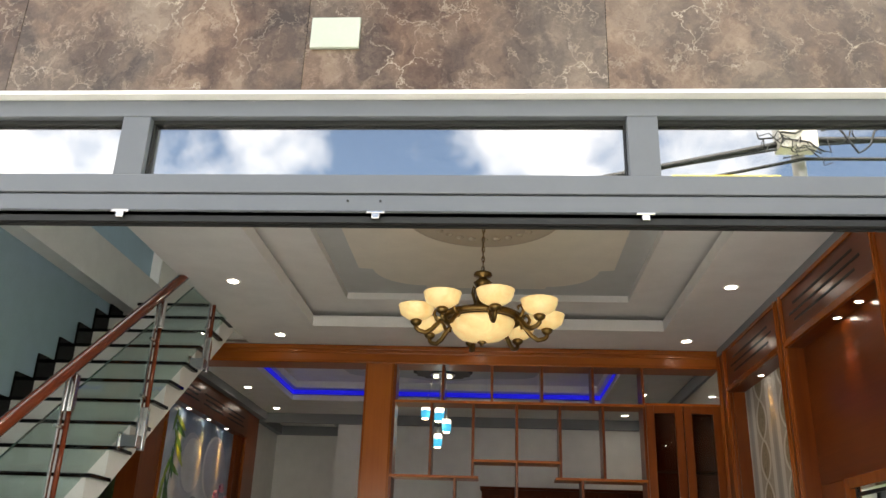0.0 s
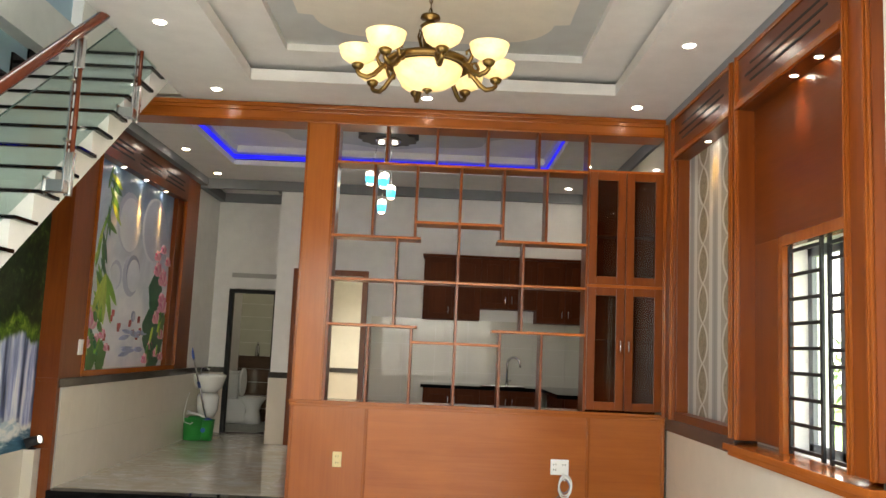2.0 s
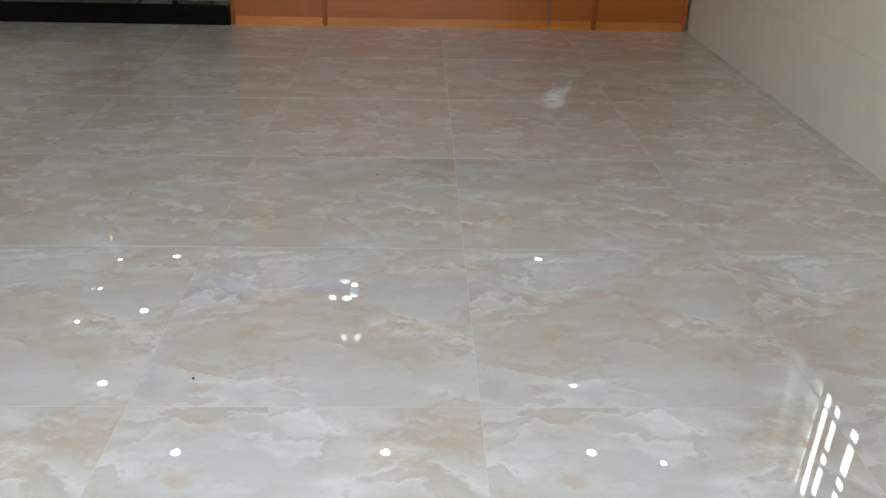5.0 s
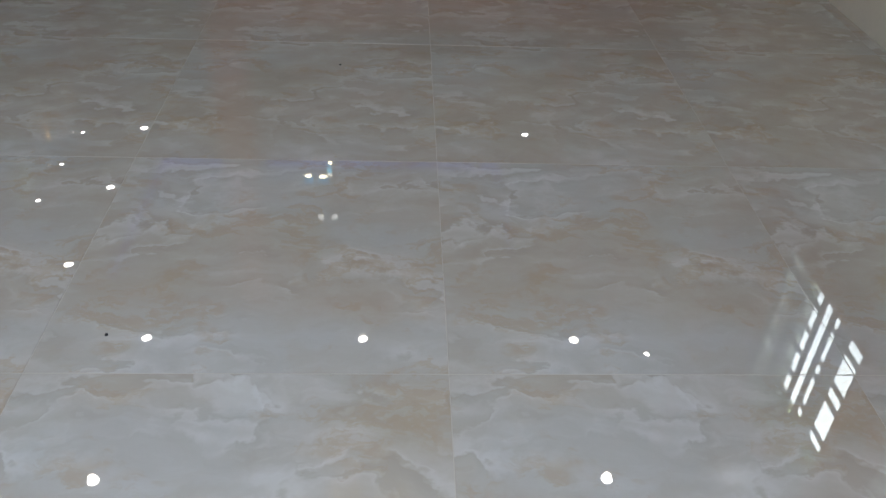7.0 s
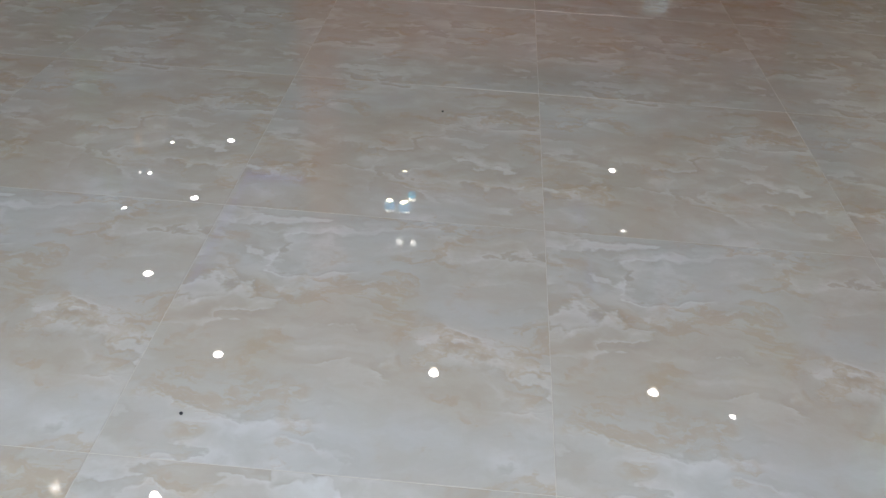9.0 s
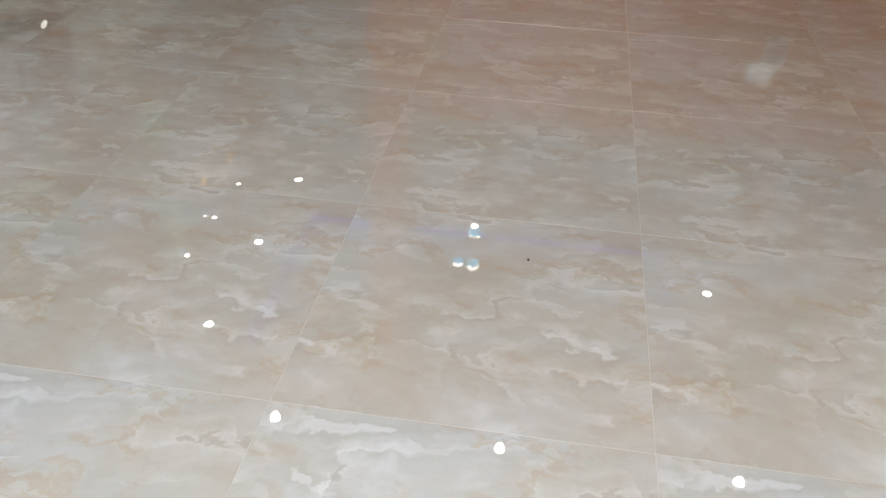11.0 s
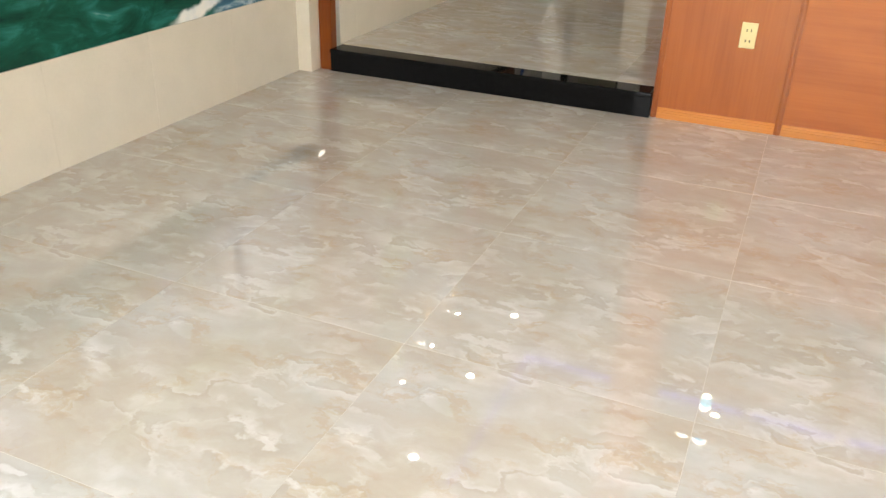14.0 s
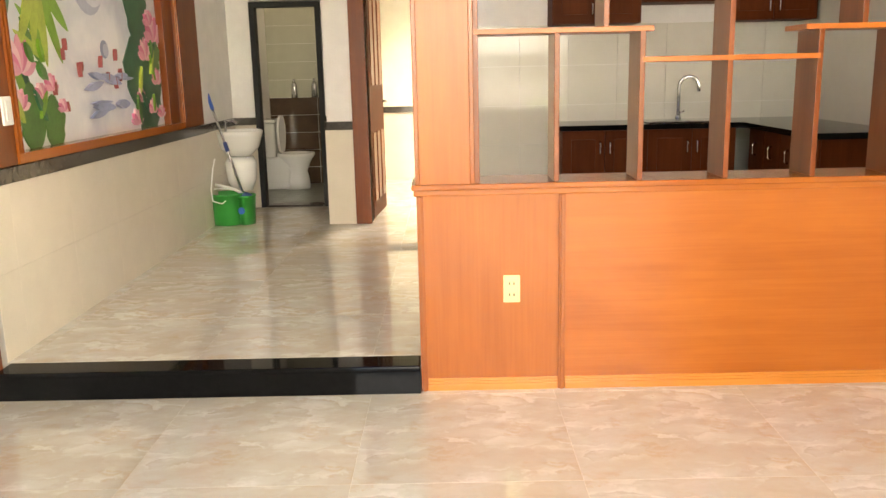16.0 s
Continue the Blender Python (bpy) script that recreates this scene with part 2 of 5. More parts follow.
M_BLACK.node_tree.nodes["Principled BSDF"].inputs["Specular IOR Level"].default_value = 0.1
M_CAP = plain("dark_granite_cap", (0.045, 0.040, 0.036), 0.15, vary=0.5, scale=25, bump=0)
# one wood in four copies: dark pair holds shade, level and upright hold light
M_WOOD_SHADED = wood("varnished_red_wood_shaded", (0.125, 0.025, 0.0045), (0.235, 0.056, 0.009))
M_WOOD_X_LIT = wood("varnished_red_wood_level_lit", (0.31, 0.073, 0.009), (0.45, 0.128, 0.019), along="x")
M_WOOD_Z_LIT = wood("varnished_red_wood_upright_lit", (0.29, 0.070, 0.009), (0.43, 0.123, 0.018))
M_WOOD_Y_SHADED = wood("varnished_red_wood_deep_shaded", (0.095, 0.018, 0.0034), (0.165, 0.037, 0.0065), along="y")
M_TRIM = wood("polished_orange_moulding", (0.21, 0.046, 0.008), (0.36, 0.102, 0.019), 0.2)
M_RAILWOOD = wood("deep_red_moulding_level", (0.25, 0.060, 0.010), (0.42, 0.125, 0.023), 0.2, along="x")
M_SILL = wood("polished_red_sill", (0.27, 0.062, 0.010), (0.44, 0.130, 0.024), 0.14, along="y")
# brighter than the other mouldings: light on the skirting is in this colour
M_TRIM_X_LIT = wood("polished_orange_moulding_level_lit", (0.42, 0.13, 0.022), (0.62, 0.24, 0.055), 0.2, along="x")
M_KWOOD = wood("dark_cabinet_wood", (0.062, 0.014, 0.004), (0.115, 0.028, 0.008), 0.45)
M_KWOOD.node_tree.nodes["Principled BSDF"].inputs["Specular IOR Level"].default_value = 0.06
M_KWOOD.node_tree.nodes["Principled BSDF"].inputs["Coat Weight"].default_value = 0.0
M_RAIL = wood("dark_red_handrail", (0.10, 0.018, 0.008), (0.19, 0.042, 0.016), 0.15, along="y")
M_FRAME = plain("grey_aluminium", (0.132, 0.144, 0.163), 0.45, 0.2, vary=0.04, bump=0)
M_DARK = plain("black_rubber_track", (0.008, 0.009, 0.010), 0.65)
M_IRON = plain("black_iron", (0.018, 0.02, 0.024), 0.4, 0.4)
M_STEEL = plain("brushed_steel", (0.60, 0.60, 0.60), 0.22, 1.0, vary=0.05, bump=0)
M_BRASS = plain("aged_brass", (0.20, 0.125, 0.045), 0.36, 1.0, vary=0.3, scale=25)
M_MARBLE = brown_marble("brown_veined_marble")
M_PORC = plain("white_porcelain", (0.82, 0.82, 0.80), 0.08, vary=0.01, bump=0)
M_IVORY = plain("ivory_plastic", (0.66, 0.54, 0.27), 0.4, bump=0)
M_WPLASTIC = plain("white_plastic", (0.82, 0.82, 0.80), 0.4, bump=0)
M_GREEN = plain("green_plastic", (0.015, 0.26, 0.045), 0.35, bump=0)
M_SKYGLASS = glass("sky_mirror_glass", (0.5, 0.55, 0.6), 0.0, 0.58)
M_PANE = glass("clear_glass", (0.93, 0.96, 0.95), 0.0, 0.07)
M_STAIRGLASS = glass("greenish_glass", (0.76, 0.84, 0.82), 0.0, 0.06)
M_CABGLASS = glass("cabinet_glass", (0.80, 0.77, 0.73), 0.0, 0.04)
M_LAMP = glow("downlight_glow", (1.0, 0.96, 0.88), 14.0)
M_SHADE = shade_glass("cream_glass_lit")
M_BLUE = glow("blue_led", (0.006, 0.010, 1.0), 0.18)
M_CYAN = glow("cyan_glass_lit", (0.05, 0.50, 0.85), 0.45)
M_BULB = glow("warm_bulb_lit", (1.0, 0.86, 0.55), 5.0)
M_PWHITE = glow("white_glass_lit", (1.0, 0.97, 0.9), 1.0)


# ---- building blocks ----
def mesh_of(bm, name, material):
    me = bpy.data.meshes.new(name)
    bm.to_mesh(me)
    bm.free()
    for m in material if isinstance(material, (list, tuple)) else (material,):
        me.materials.append(m)
    return me


def part(name, bm, material, parent=None, label=""):
    ob = new(name, mesh_of(bm, name, material))
    if parent is not None:
        ob.parent = parent
    if label:
        ob["label"] = label
    return ob


def thing(name, at=(0, 0, 0), label="", category="", group="", kind=""):
    ob = new(name)
    ob.location = at
    return tagged(ob, label, category, group, kind)


def box(x0, x1, y0, y1, z0, z1, bevel=0.0, bm=None):
    bm = bm or bmesh.new()
    vs = bmesh.ops.create_cube(bm, size=1.0)["verts"]
    for v in vs:
        v.co = ((x0 + x1) / 2 + v.co.x * (x1 - x0), (y0 + y1) / 2 + v.co.y * (y1 - y0), (z0 + z1) / 2 + v.co.z * (z1 - z0))
    if bevel:
        es = {e for v in vs for e in v.link_edges}
        bmesh.ops.bevel(bm, geom=list(es), offset=bevel, segments=2, profile=0.6, affect="EDGES")
    return bm


def boxes(rows, bevel=0.0):
    bm = bmesh.new()
    for r in rows:
        box(*r, bevel=bevel, bm=bm)
    return bm


def lathe(profile, at=(0, 0, 0), steps=28, bm=None):
    """Turns a profile of (radius, height) round the z axis."""
    bm = bm or bmesh.new()
    rings = []
    for r, z in profile:
        rings.append([bm.verts.new((at[0] + r * math.cos(2 * math.pi * k / steps), at[1] + r * math.sin(2 * math.pi * k / steps), at[2] + z)) for k in range(steps)])
    for a, b in zip(rings, rings[1:]):
        for k in range(steps):
            f = bm.faces.new((a[k], a[(k + 1) % steps], b[(k + 1) % steps], b[k]))
            f.smooth = True
    for ring, flip in ((rings[0], True), (rings[-1], False)):
        if (ring[0].co - ring[steps // 2].co).length > 0.002:
            bm.faces.new(ring[::-1] if flip else ring)
    return bm


def tube(points, radius, sides=10, bm=None, closed=False):
    """A round bar along points; radius is one number or one a point."""
    bm = bm or bmesh.new()
    pts = [Vector(p) for p in points]
    n = len(pts)
    radii = [radius] * n if isinstance(radius, (int, float)) else list(radius)
    rings, up = [], None
    for i, p in enumerate(pts):
        a, b = (pts[(i - 1) % n], pts[(i + 1) % n]) if closed else (pts[max(i - 1, 0)], pts[min(i + 1, n - 1)])
        d = (b - a).normalized()
        if up is None:
            up = d.orthogonal().normalized()
        up = (up - d * up.dot(d)).normalized()
        side = d.cross(up)
        rings.append([bm.verts.new(p + radii[i] * (up * math.cos(2 * math.pi * k / sides) + side * math.sin(2 * math.pi * k / sides))) for k in range(sides)])
    pairs = list(zip(rings, rings[1:])) + ([(rings[-1], rings[0])] if closed else [])
    for a, b in pairs:
        for k in range(sides):
            bm.faces.new((a[k], a[(k + 1) % sides], b[(k + 1) % sides], b[k])).smooth = True
    if not closed:
        bm.faces.new(rings[0][::-1])
        bm.faces.new(rings[-1])
    return bm


def prism(outline, axis, a, b, bm=None):
    """An outline of two coordinates pushed along an axis from a to b."""
    bm = bm or bmesh.new()
    put = {"x": lambda u, v, w: (w, u, v), "y": lambda u, v, w: (u, w, v), "z": lambda u, v, w: (u, v, w)}[axis]
    lo = [bm.verts.new(put(u, v, a)) for u, v in outline]
    hi = [bm.verts.new(put(u, v, b)) for u, v in outline]
    bm.faces.new(lo[::-1])
    bm.faces.new(hi)
    for k in range(len(outline)):
        j = (k + 1) % len(outline)
        bm.faces.new((lo[k], lo[j], hi[j], hi[k]))
    bmesh.ops.recalc_face_normals(bm, faces=bm.faces)
    return bm


def structure(name, bm, material, label=""):
    return tagged(part(name, bm, material), label, kind="structure")


# ---- the shell ----
XL, XR, YF, CZ = -2.06, 3.06, -4.60, 3.36
ground = structure("ground", box(-60, 60, -90, 60, -0.3, -0.03), plain("concrete_ground", (0.36, 0.35, 0.33), 0.9, vary=0.2, scale=1.2), "grey concrete ground outside")
floor = structure("floor", box(XL - 0.2, XR + 0.2, -4.68, 0.02, -0.03, -0.0007), M_GROUT, "polished cream tiled living room floor")
floor_back = structure("floor_back", box(-2.1, 3.2, 0.10, 8.0, -0.03, 0.1295), M_GROUT, "polished cream tiled raised floor")
wall_left = structure("wall_left", box(XL - 0.2, XL, -4.66, 0.0, 0, 7.0), M_BLUE_WALL, "pale blue painted wall beside the stairs")
wall_right = structure("wall_right", boxes([(XR + 0.10, XR + 0.30, -4.66, -3.0, 0, 7.0), (XR + 0.10, XR + 0.30, -2.09, 8.0, 0, 7.0), (XR + 0.10, XR + 0.30, -3.0, -2.09, 0, 0.88), (XR + 0.10, XR + 0.30, -3.0, -2.09, 2.035, 7.0)]), M_WHITE, "white plastered side wall")
wall_back_left = structure("wall_back_left", boxes([(XL - 0.2, -1.97, 0.0, 3.46, 0, 7.0), (XL - 0.2, -1.90, 3.46, 8.0, 0, 3.6)]), M_WHITE, "white plastered wall of the back room")
ceiling = structure("ceiling", bmesh.new(), M_CEIL, "white plasterboard ceiling with a recessed tray")
wall_kitchen = structure("wall_kitchen", boxes([(-0.865, -0.52, 3.50, 3.65, 0.12, 3.6), (0.25, 3.2, 3.50, 3.65, 0.12, 3.6), (-0.52, 0.25, 3.50, 3.65, 2.28, 3.6)]), M_WHITE, "white painted kitchen wall with a doorway")
wall_bath = structure("wall_bath", boxes([(-2.0, -1.68, 4.5, 4.62, 0.12, 3.6), (-1.02, -0.80, 4.5, 4.62, 0.12, 3.6), (-1.68, -1.02, 4.5, 4.62, 2.06, 3.6), (-0.865, -0.80, 3.65, 4.5, 0.12, 3.6)]), M_WHITE, "white painted bathroom wall with a doorway")
structure("wall_front", boxes([(XL, -0.98, -4.66, -4.50, 0, 7), (2.46, 3.36, -4.66, -4.50, 0, 7), (-0.98, 2.46, -4.66, -4.50, 2.98, 7)]), M_WHITE, "white plastered inner face of the front wall")

# ---- ceiling over the living room ----
TX0, TX1, TY0, TY1 = -0.365, 2.444, -4.32, -0.585


def ring(x0, x1, y0, y1, a0, a1, b0, b1, z0, z1):
    """Four slabs round a rectangular hole a0..a1, b0..b1."""
    return [(x0, x1, y0, b0, z0, z1), (x0, x1, b1, y1, z0, z1), (x0, a0, b0, b1, z0, z1), (a1, x1, b0, b1, z0, z1)]


bm = boxes(ring(-1.05, XR + 0.1, -4.50, 0.0, TX0, TX1, TY0, TY1, CZ, CZ + 0.09))
box(-1.05, XR + 0.1, -4.50, 0.0, CZ + 0.20, CZ + 0.30, bm=bm)
for r in ring(-1.05, XR + 0.1, -4.50, 0.0, -0.046, 2.13, -4.02, -0.88, CZ + 0.14, CZ + 0.20):
    box(*r, bm=bm)
for r in ((-1.05, XR + 0.1, 0.0, 0.10, CZ + 0.001, CZ + 0.30), (-1.05, -1.0, -4.5, 0.0, CZ + 0.09, CZ + 0.14)):
    box(*r, bm=bm)
bm.to_mesh(ceiling.data)
bm.free()
structure("ceiling_inset", box(-0.045, 2.129, -4.019, -0.881, CZ + 0.192, CZ + 0.1995), M_CEIL_GREY, "grey painted inset of the tray ceiling")
quarter = [(0.90, 0.0), (0.90, 0.94), (0.81, 0.955)]
for k in range(9):
    a = k / 8 * math.pi / 2
    quarter.append((0.45 + 0.35 * math.cos(a), 0.96 + 0.345 * math.sin(a)))
quarter += [(0.44, 1.36)]
outline = [(x, y) for x, y in quarter[1:]] + [(-x, y) for x, y in quarter[:0:-1]] + [(-x, -y) for x, y in quarter[1:]] + [(x, -y) for x, y in quarter[:0:-1]]
structure("ceiling_panel", prism([(1.04 + x, -2.45 + y) for x, y in outline], "z", CZ + 0.168, CZ + 0.192), M_CEIL_CREAM, "raised cream plaster panel with notched curved corners")
medal = lathe([(0.0, 0.0), (0.10, -0.004), (0.13, -0.016), (0.17, -0.008), (0.24, -0.010), (0.27, -0.018), (0.30, -0.008), (0.40, -0.012), (0.44, -0.024), (0.475, -0.016), (0.49, 0.0), (0.49, 0.004)], (1.04, -2.45, CZ + 0.168), 56)
for k in range(28):
    a = 2 * math.pi * k / 28
    lathe([(0.0, -0.024), (0.022, -0.018), (0.026, -0.006)], (1.04 + 0.355 * math.cos(a), -2.45 + 0.355 * math.sin(a), CZ + 0.168), 8, medal)
tagged(part("ceiling_medallion", medal, plain("taupe_plaster", (0.42, 0.37, 0.30), 0.7)), "round taupe plaster ceiling medallion with raised rings", "medallion")
structure("cornice", boxes([(2.99, XR + 0.1, -4.6, -0.02, 3.30, CZ)]), M_GREY_TRIM, "grey painted cornice")

# ---- back room ceiling, with the blue lit cove ----
bm = boxes(ring(-1.9, 3.2, 0.10, 4.6, -1.25, 2.32, 0.45, 2.56, CZ, CZ + 0.06))
box(-1.9, 3.2, 0.101, 4.6, CZ + 0.22, CZ + 0.30, bm=bm)
box(-2.2, 3.2, 4.6, 8.2, CZ, CZ + 0.1, bm=bm)
structure("ceiling_back", bm, M_CEIL, "white plasterboard ceiling of the back room")
structure("ceiling_cove", boxes(ring(-1.40, 2.47, 0.30, 2.71, -1.22, 2.29, 0.48, 2.53, CZ + 0.14, CZ + 0.22)), M_CEIL, "white cove step above the blue light")
led = thing("led_strip", (0.5, 1.5, CZ + 0.07), "blue light strip hidden in the ceiling cove", "light strip")
for r in ring(-1.27, 2.34, 0.43, 2.58, -1.252, 2.322, 0.448, 2.562, 0.015, 0.052):
    x0, x1, y0, y1, z0, z1 = r
    part("strip", box(x0 - 0.5, x1 - 0.5, y0 - 1.5, y1 - 1.5, z0 - 0.012, z1), M_BLUE, led)
wavy = []
for k in range(64):
    a = 2 * math.pi * k / 64
    wavy.append((0.53 + (1.25 + 0.09 * math.cos(8 * a)) * math.cos(a), 1.5 + (0.74 + 0.06 * math.cos(8 * a)) * math.sin(a)))
structure("ceiling_back_panel", prism(wavy, "z", CZ + 0.195, CZ + 0.22), M_CEIL_GREY, "grey scalloped plaster panel")
rose = [(0.57 + (0.29 + 0.02 * math.cos(14 * k * math.pi / 32)) * math.cos(k * math.pi / 32), 1.55 + (0.29 + 0.02 * math.cos(14 * k * math.pi / 32)) * math.sin(k * math.pi / 32)) for k in range(64)]
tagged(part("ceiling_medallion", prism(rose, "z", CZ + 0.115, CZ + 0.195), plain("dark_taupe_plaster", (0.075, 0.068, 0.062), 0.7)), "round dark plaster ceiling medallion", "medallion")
structure("cornice_back", boxes([(-1.9, 3.16, 3.44, 3.50, 3.24, CZ), (-1.90, -1.82, 3.5, 4.44, 3.24, CZ), (-1.90, -0.865, 4.44, 4.5, 3.24, CZ), (-0.925, -0.865, 3.50, 4.44, 3.24, CZ), (3.02, 3.16, 0.3, 3.44, 3.24, CZ), (-1.90, -1.78, 0.12, 3.44, 3.27, CZ)]), M_GREY_TRIM, "grey painted cornice of the back room")

# ---- partition between living room and kitchen ----
partition = thing("room_divider", (0, 0, 0), "varnished reddish wooden room divider with open lattice and glazed cabinet", "room divider")
part("base_panel", box(0.012, 0.615, 0.0, 0.24, 0.0, 0.868), M_WOOD_Z_LIT, partition)
part("base_panel", box(0.617, 3.005, 0.0, 0.24, 0.0, 0.868), M_WOOD_X_LIT, partition)
part("ledge", boxes([(-0.02, 3.02, -0.022, 0.27, 0.895, 0.918), (-0.012, 3.02, -0.012, 0.26, 0.868, 0.895)], 0.005), M_RAILWOOD, partition)
for x0, x1 in ((0.03, 0.60), (0.632, 2.383), (2.413, 2.99)):
    part("skirting", boxes([(x0, x1, -0.014, 0.0, 0.0, 0.030), (x0, x1, -0.010, 0.0, 0.030, 0.042), (x0, x1, -0.006, 0.0, 0.042, 0.055)], 0.002), M_TRIM_X_LIT, partition, "orange skirting strip, lit tone put into its colour")
for x in (0.014, 0.616, 2.398, 3.0):
    part("batten", boxes([(x - 0.014, x + 0.014, -0.012, 0.0, 0.0, 0.868), (x - 0.006, x + 0.006, -0.018, -0.012, 0.0, 0.868)], 0.002), M_TRIM, partition)
part("pillar", box(0.012, 0.235, 0.0, 0.24, 0.918, 3.2), M_WOOD_Z_LIT, partition)
for x in (0.005, 0.236):
    part("pillar_edge", box(x - 0.008, x + 0.012, -0.008, 0.01, 0.918, 3.2, 0.003), M_TRIM, partition)
part("beam", boxes([(-1.86, 3.0, 0.0, 0.24, 3.20, 3.36)]), M_WOOD_X_LIT, partition)
part("beam_moulding", boxes([(-1.86, 3.0, -0.035, 0.0, 3.315, 3.345), (-1.86, 3.0, -0.022, 0.0, 3.285, 3.315), (-1.86, 3.0, -0.012, 0.0, 3.20, 3.225)], 0.004), M_RAILWOOD, partition)
D0, D1, H = 0.012, 0.225, 0.011
uprights = [(0.258, 0.918, 3.2), (2.362, 0.918, 3.2), (0.669, 2.893, 3.2), (1.09, 2.893, 3.2), (1.515, 2.893, 3.2), (1.944, 2.893, 3.2),
            (0.581, 2.275, 2.871), (0.935, 2.275, 2.871), (1.302, 0.918, 2.871), (1.662, 2.28, 2.871), (2.020, 2.28, 2.871),
            (0.791, 1.545, 2.255), (1.838, 1.538, 2.26), (0.592, 0.918, 1.525), (0.942, 0.918, 1.525), (1.667, 0.918, 1.518), (2.006, 0.918, 1.518)]
# uprights take the wood's shaded copy, shelves the lit one
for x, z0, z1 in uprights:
    part("lattice_upright", box(x - H, x + H, D0, D1, z0, z1, 0.002), M_WOOD_SHADED, partition)
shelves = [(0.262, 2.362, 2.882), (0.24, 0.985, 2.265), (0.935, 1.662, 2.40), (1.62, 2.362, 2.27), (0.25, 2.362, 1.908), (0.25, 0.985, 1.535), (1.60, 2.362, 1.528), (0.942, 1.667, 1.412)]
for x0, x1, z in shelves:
    part("lattice_shelf", box(x0, x1, D0 - 0.004, D1 + 0.004, z - H, z + H, 0.002), M_WOOD_X_LIT, partition)
# glazed cabinet at the end of the partition
part("cabinet_back", box(2.37, 2.99, 0.215, 0.235, 0.918, 2.90), M_KWOOD, partition)
part("cabinet_top", box(2.365, 3.0, 0.0, 0.235, 2.885, 2.905), M_WOOD_X_LIT, partition)
for z in (1.50, 2.36):
    part("cabinet_shelf", box(2.375, 2.985, 0.03, 0.21, z, z + 0.014), M_KWOOD, partition)
part("cabinet_middle", box(2.365, 2.99, 0.0, 0.21, 1.925, 1.95), M_WOOD_X_LIT, partition)
for x0, x1 in ((2.372, 2.672), (2.680, 2.985)):
    for z0, z1 in ((0.935, 1.925), (1.95, 2.885)):
        d = part("cabinet_door", boxes([(x0, x0 + 0.066, -0.012, 0.012, z0, z1), (x1 - 0.066, x1, -0.012, 0.012, z0, z1), (x0 + 0.066, x1 - 0.066, -0.012, 0.012, z0, z0 + 0.066), (x0 + 0.066, x1 - 0.066, -0.012, 0.012, z1 - 0.066, z1)], 0.003), M_WOOD_SHADED, partition)
        part("door_glass", box(x0 + 0.06, x1 - 0.06, -0.001, 0.003, z0 + 0.06, z1 - 0.06), M_CABGLASS, d)
        if z0 < 1:
            hx = x1 - 0.03 if x0 < 2.5 else x0 + 0.03
            part("handle", tube([(hx, -0.014, 1.40), (hx, -0.034, 1.415), (hx, -0.034, 1.485), (hx, -0.014, 1.50)], 0.006), M_STEEL, d, "slim metal handle")

# ---- front step into the back room ----
step = thing("granite_step", (-0.936, 0.02, 0.0), "polished black granite step across the opening", "step")
part("riser", box(-0.934, 0.933, -0.058, 0.08, 0.0, 0.104), M_BLACK, step)
part("tread", box(-0.934, 0.933, -0.072, 0.08, 0.104, 0.131, 0.009), M_BLACK, step)

# ---- right wall: dado, panelling, niche, window ----
structure("wall_right_plaster", box(3.055, XR + 0.1, -4.5, -3.27, 0.90, 3.30), M_WHITE, "white plaster between the panelling and the front")
def tiled(name, x0, x1, y0, y1, z0, z1, w, h, face, label):
    """A tiled strip of wall: backing, and tiles of w by h proud of it on the side face (-1 or 1) of x."""
    back = structure(name, box(x0 + 0.003 * (face < 0), x1 - 0.003 * (face > 0), y0, y1, z0, z1), M_GROUT, label)
    cols, rows_, made = math.ceil((y1 - y0) / w - 0.01), math.ceil((z1 - z0) / h - 0.01), {}
    for i in range(cols):
        for j in range(rows_):
            a, b = y1 - min((i + 1) * w, y1 - y0), y1 - i * w
            c, d = z0 + j * h, min(z0 + (j + 1) * h, z1)
            key = (round(b - a, 3), round(d - c, 3))
            if key not in made:
                made[key] = mesh_of(box(-0.003, 0.003, -key[0] / 2 + 0.0004, key[0] / 2 - 0.0004, -key[1] / 2 + 0.0004, key[1] / 2 - 0.0004, 0.0005), "tile", M_WALLTILE)
            ob = new("tile", made[key])
            ob.parent, ob.location = back, (x0 + 0.003 if face < 0 else x1 - 0.003, (a + b) / 2, (c + d) / 2)
    return back


tiled("dado_right", 3.03, XR + 0.1, -4.49, -0.005, 0.0, 0.80, 0.60, 0.40, -1, "cream glossy tiled dado")
structure("dado_cap", boxes([(3.015, XR + 0.1, -1.56, -0.005, 0.80, 0.90), (3.015, XR + 0.1, -4.6, -3.27, 0.80, 0.90)], 0.004), M_CAP, "dark granite dado capping")
panel = thing("wall_panelling", (3.05, -1.6, 0.9), "varnished reddish wooden wall panelling with slotted headers", "panelling")


def at_panel(rows, bevel=0.003):
    return boxes([(a - 3.05, b - 3.05, c + 1.6, d + 1.6, e - 0.9, f - 0.9) for a, b, c, d, e, f in rows], bevel)


def pilaster(y0, y1, z0=0.90, z1=3.30):
    p = part("pilaster", at_panel([(3.0, 3.16, y0, y1, z0, z1)]), M_WOOD_SHADED, panel)
    w = y1 - y0
    for k in (0.12, 0.88):
        part("moulding", at_panel([(2.985, 3.0, y0 + w * k - 0.02, y0 + w * k + 0.02, z0, z1), (2.976, 2.985, y0 + w * k - 0.008, y0 + w * k + 0.008, z0, z1)]), M_TRIM, p)
    return p


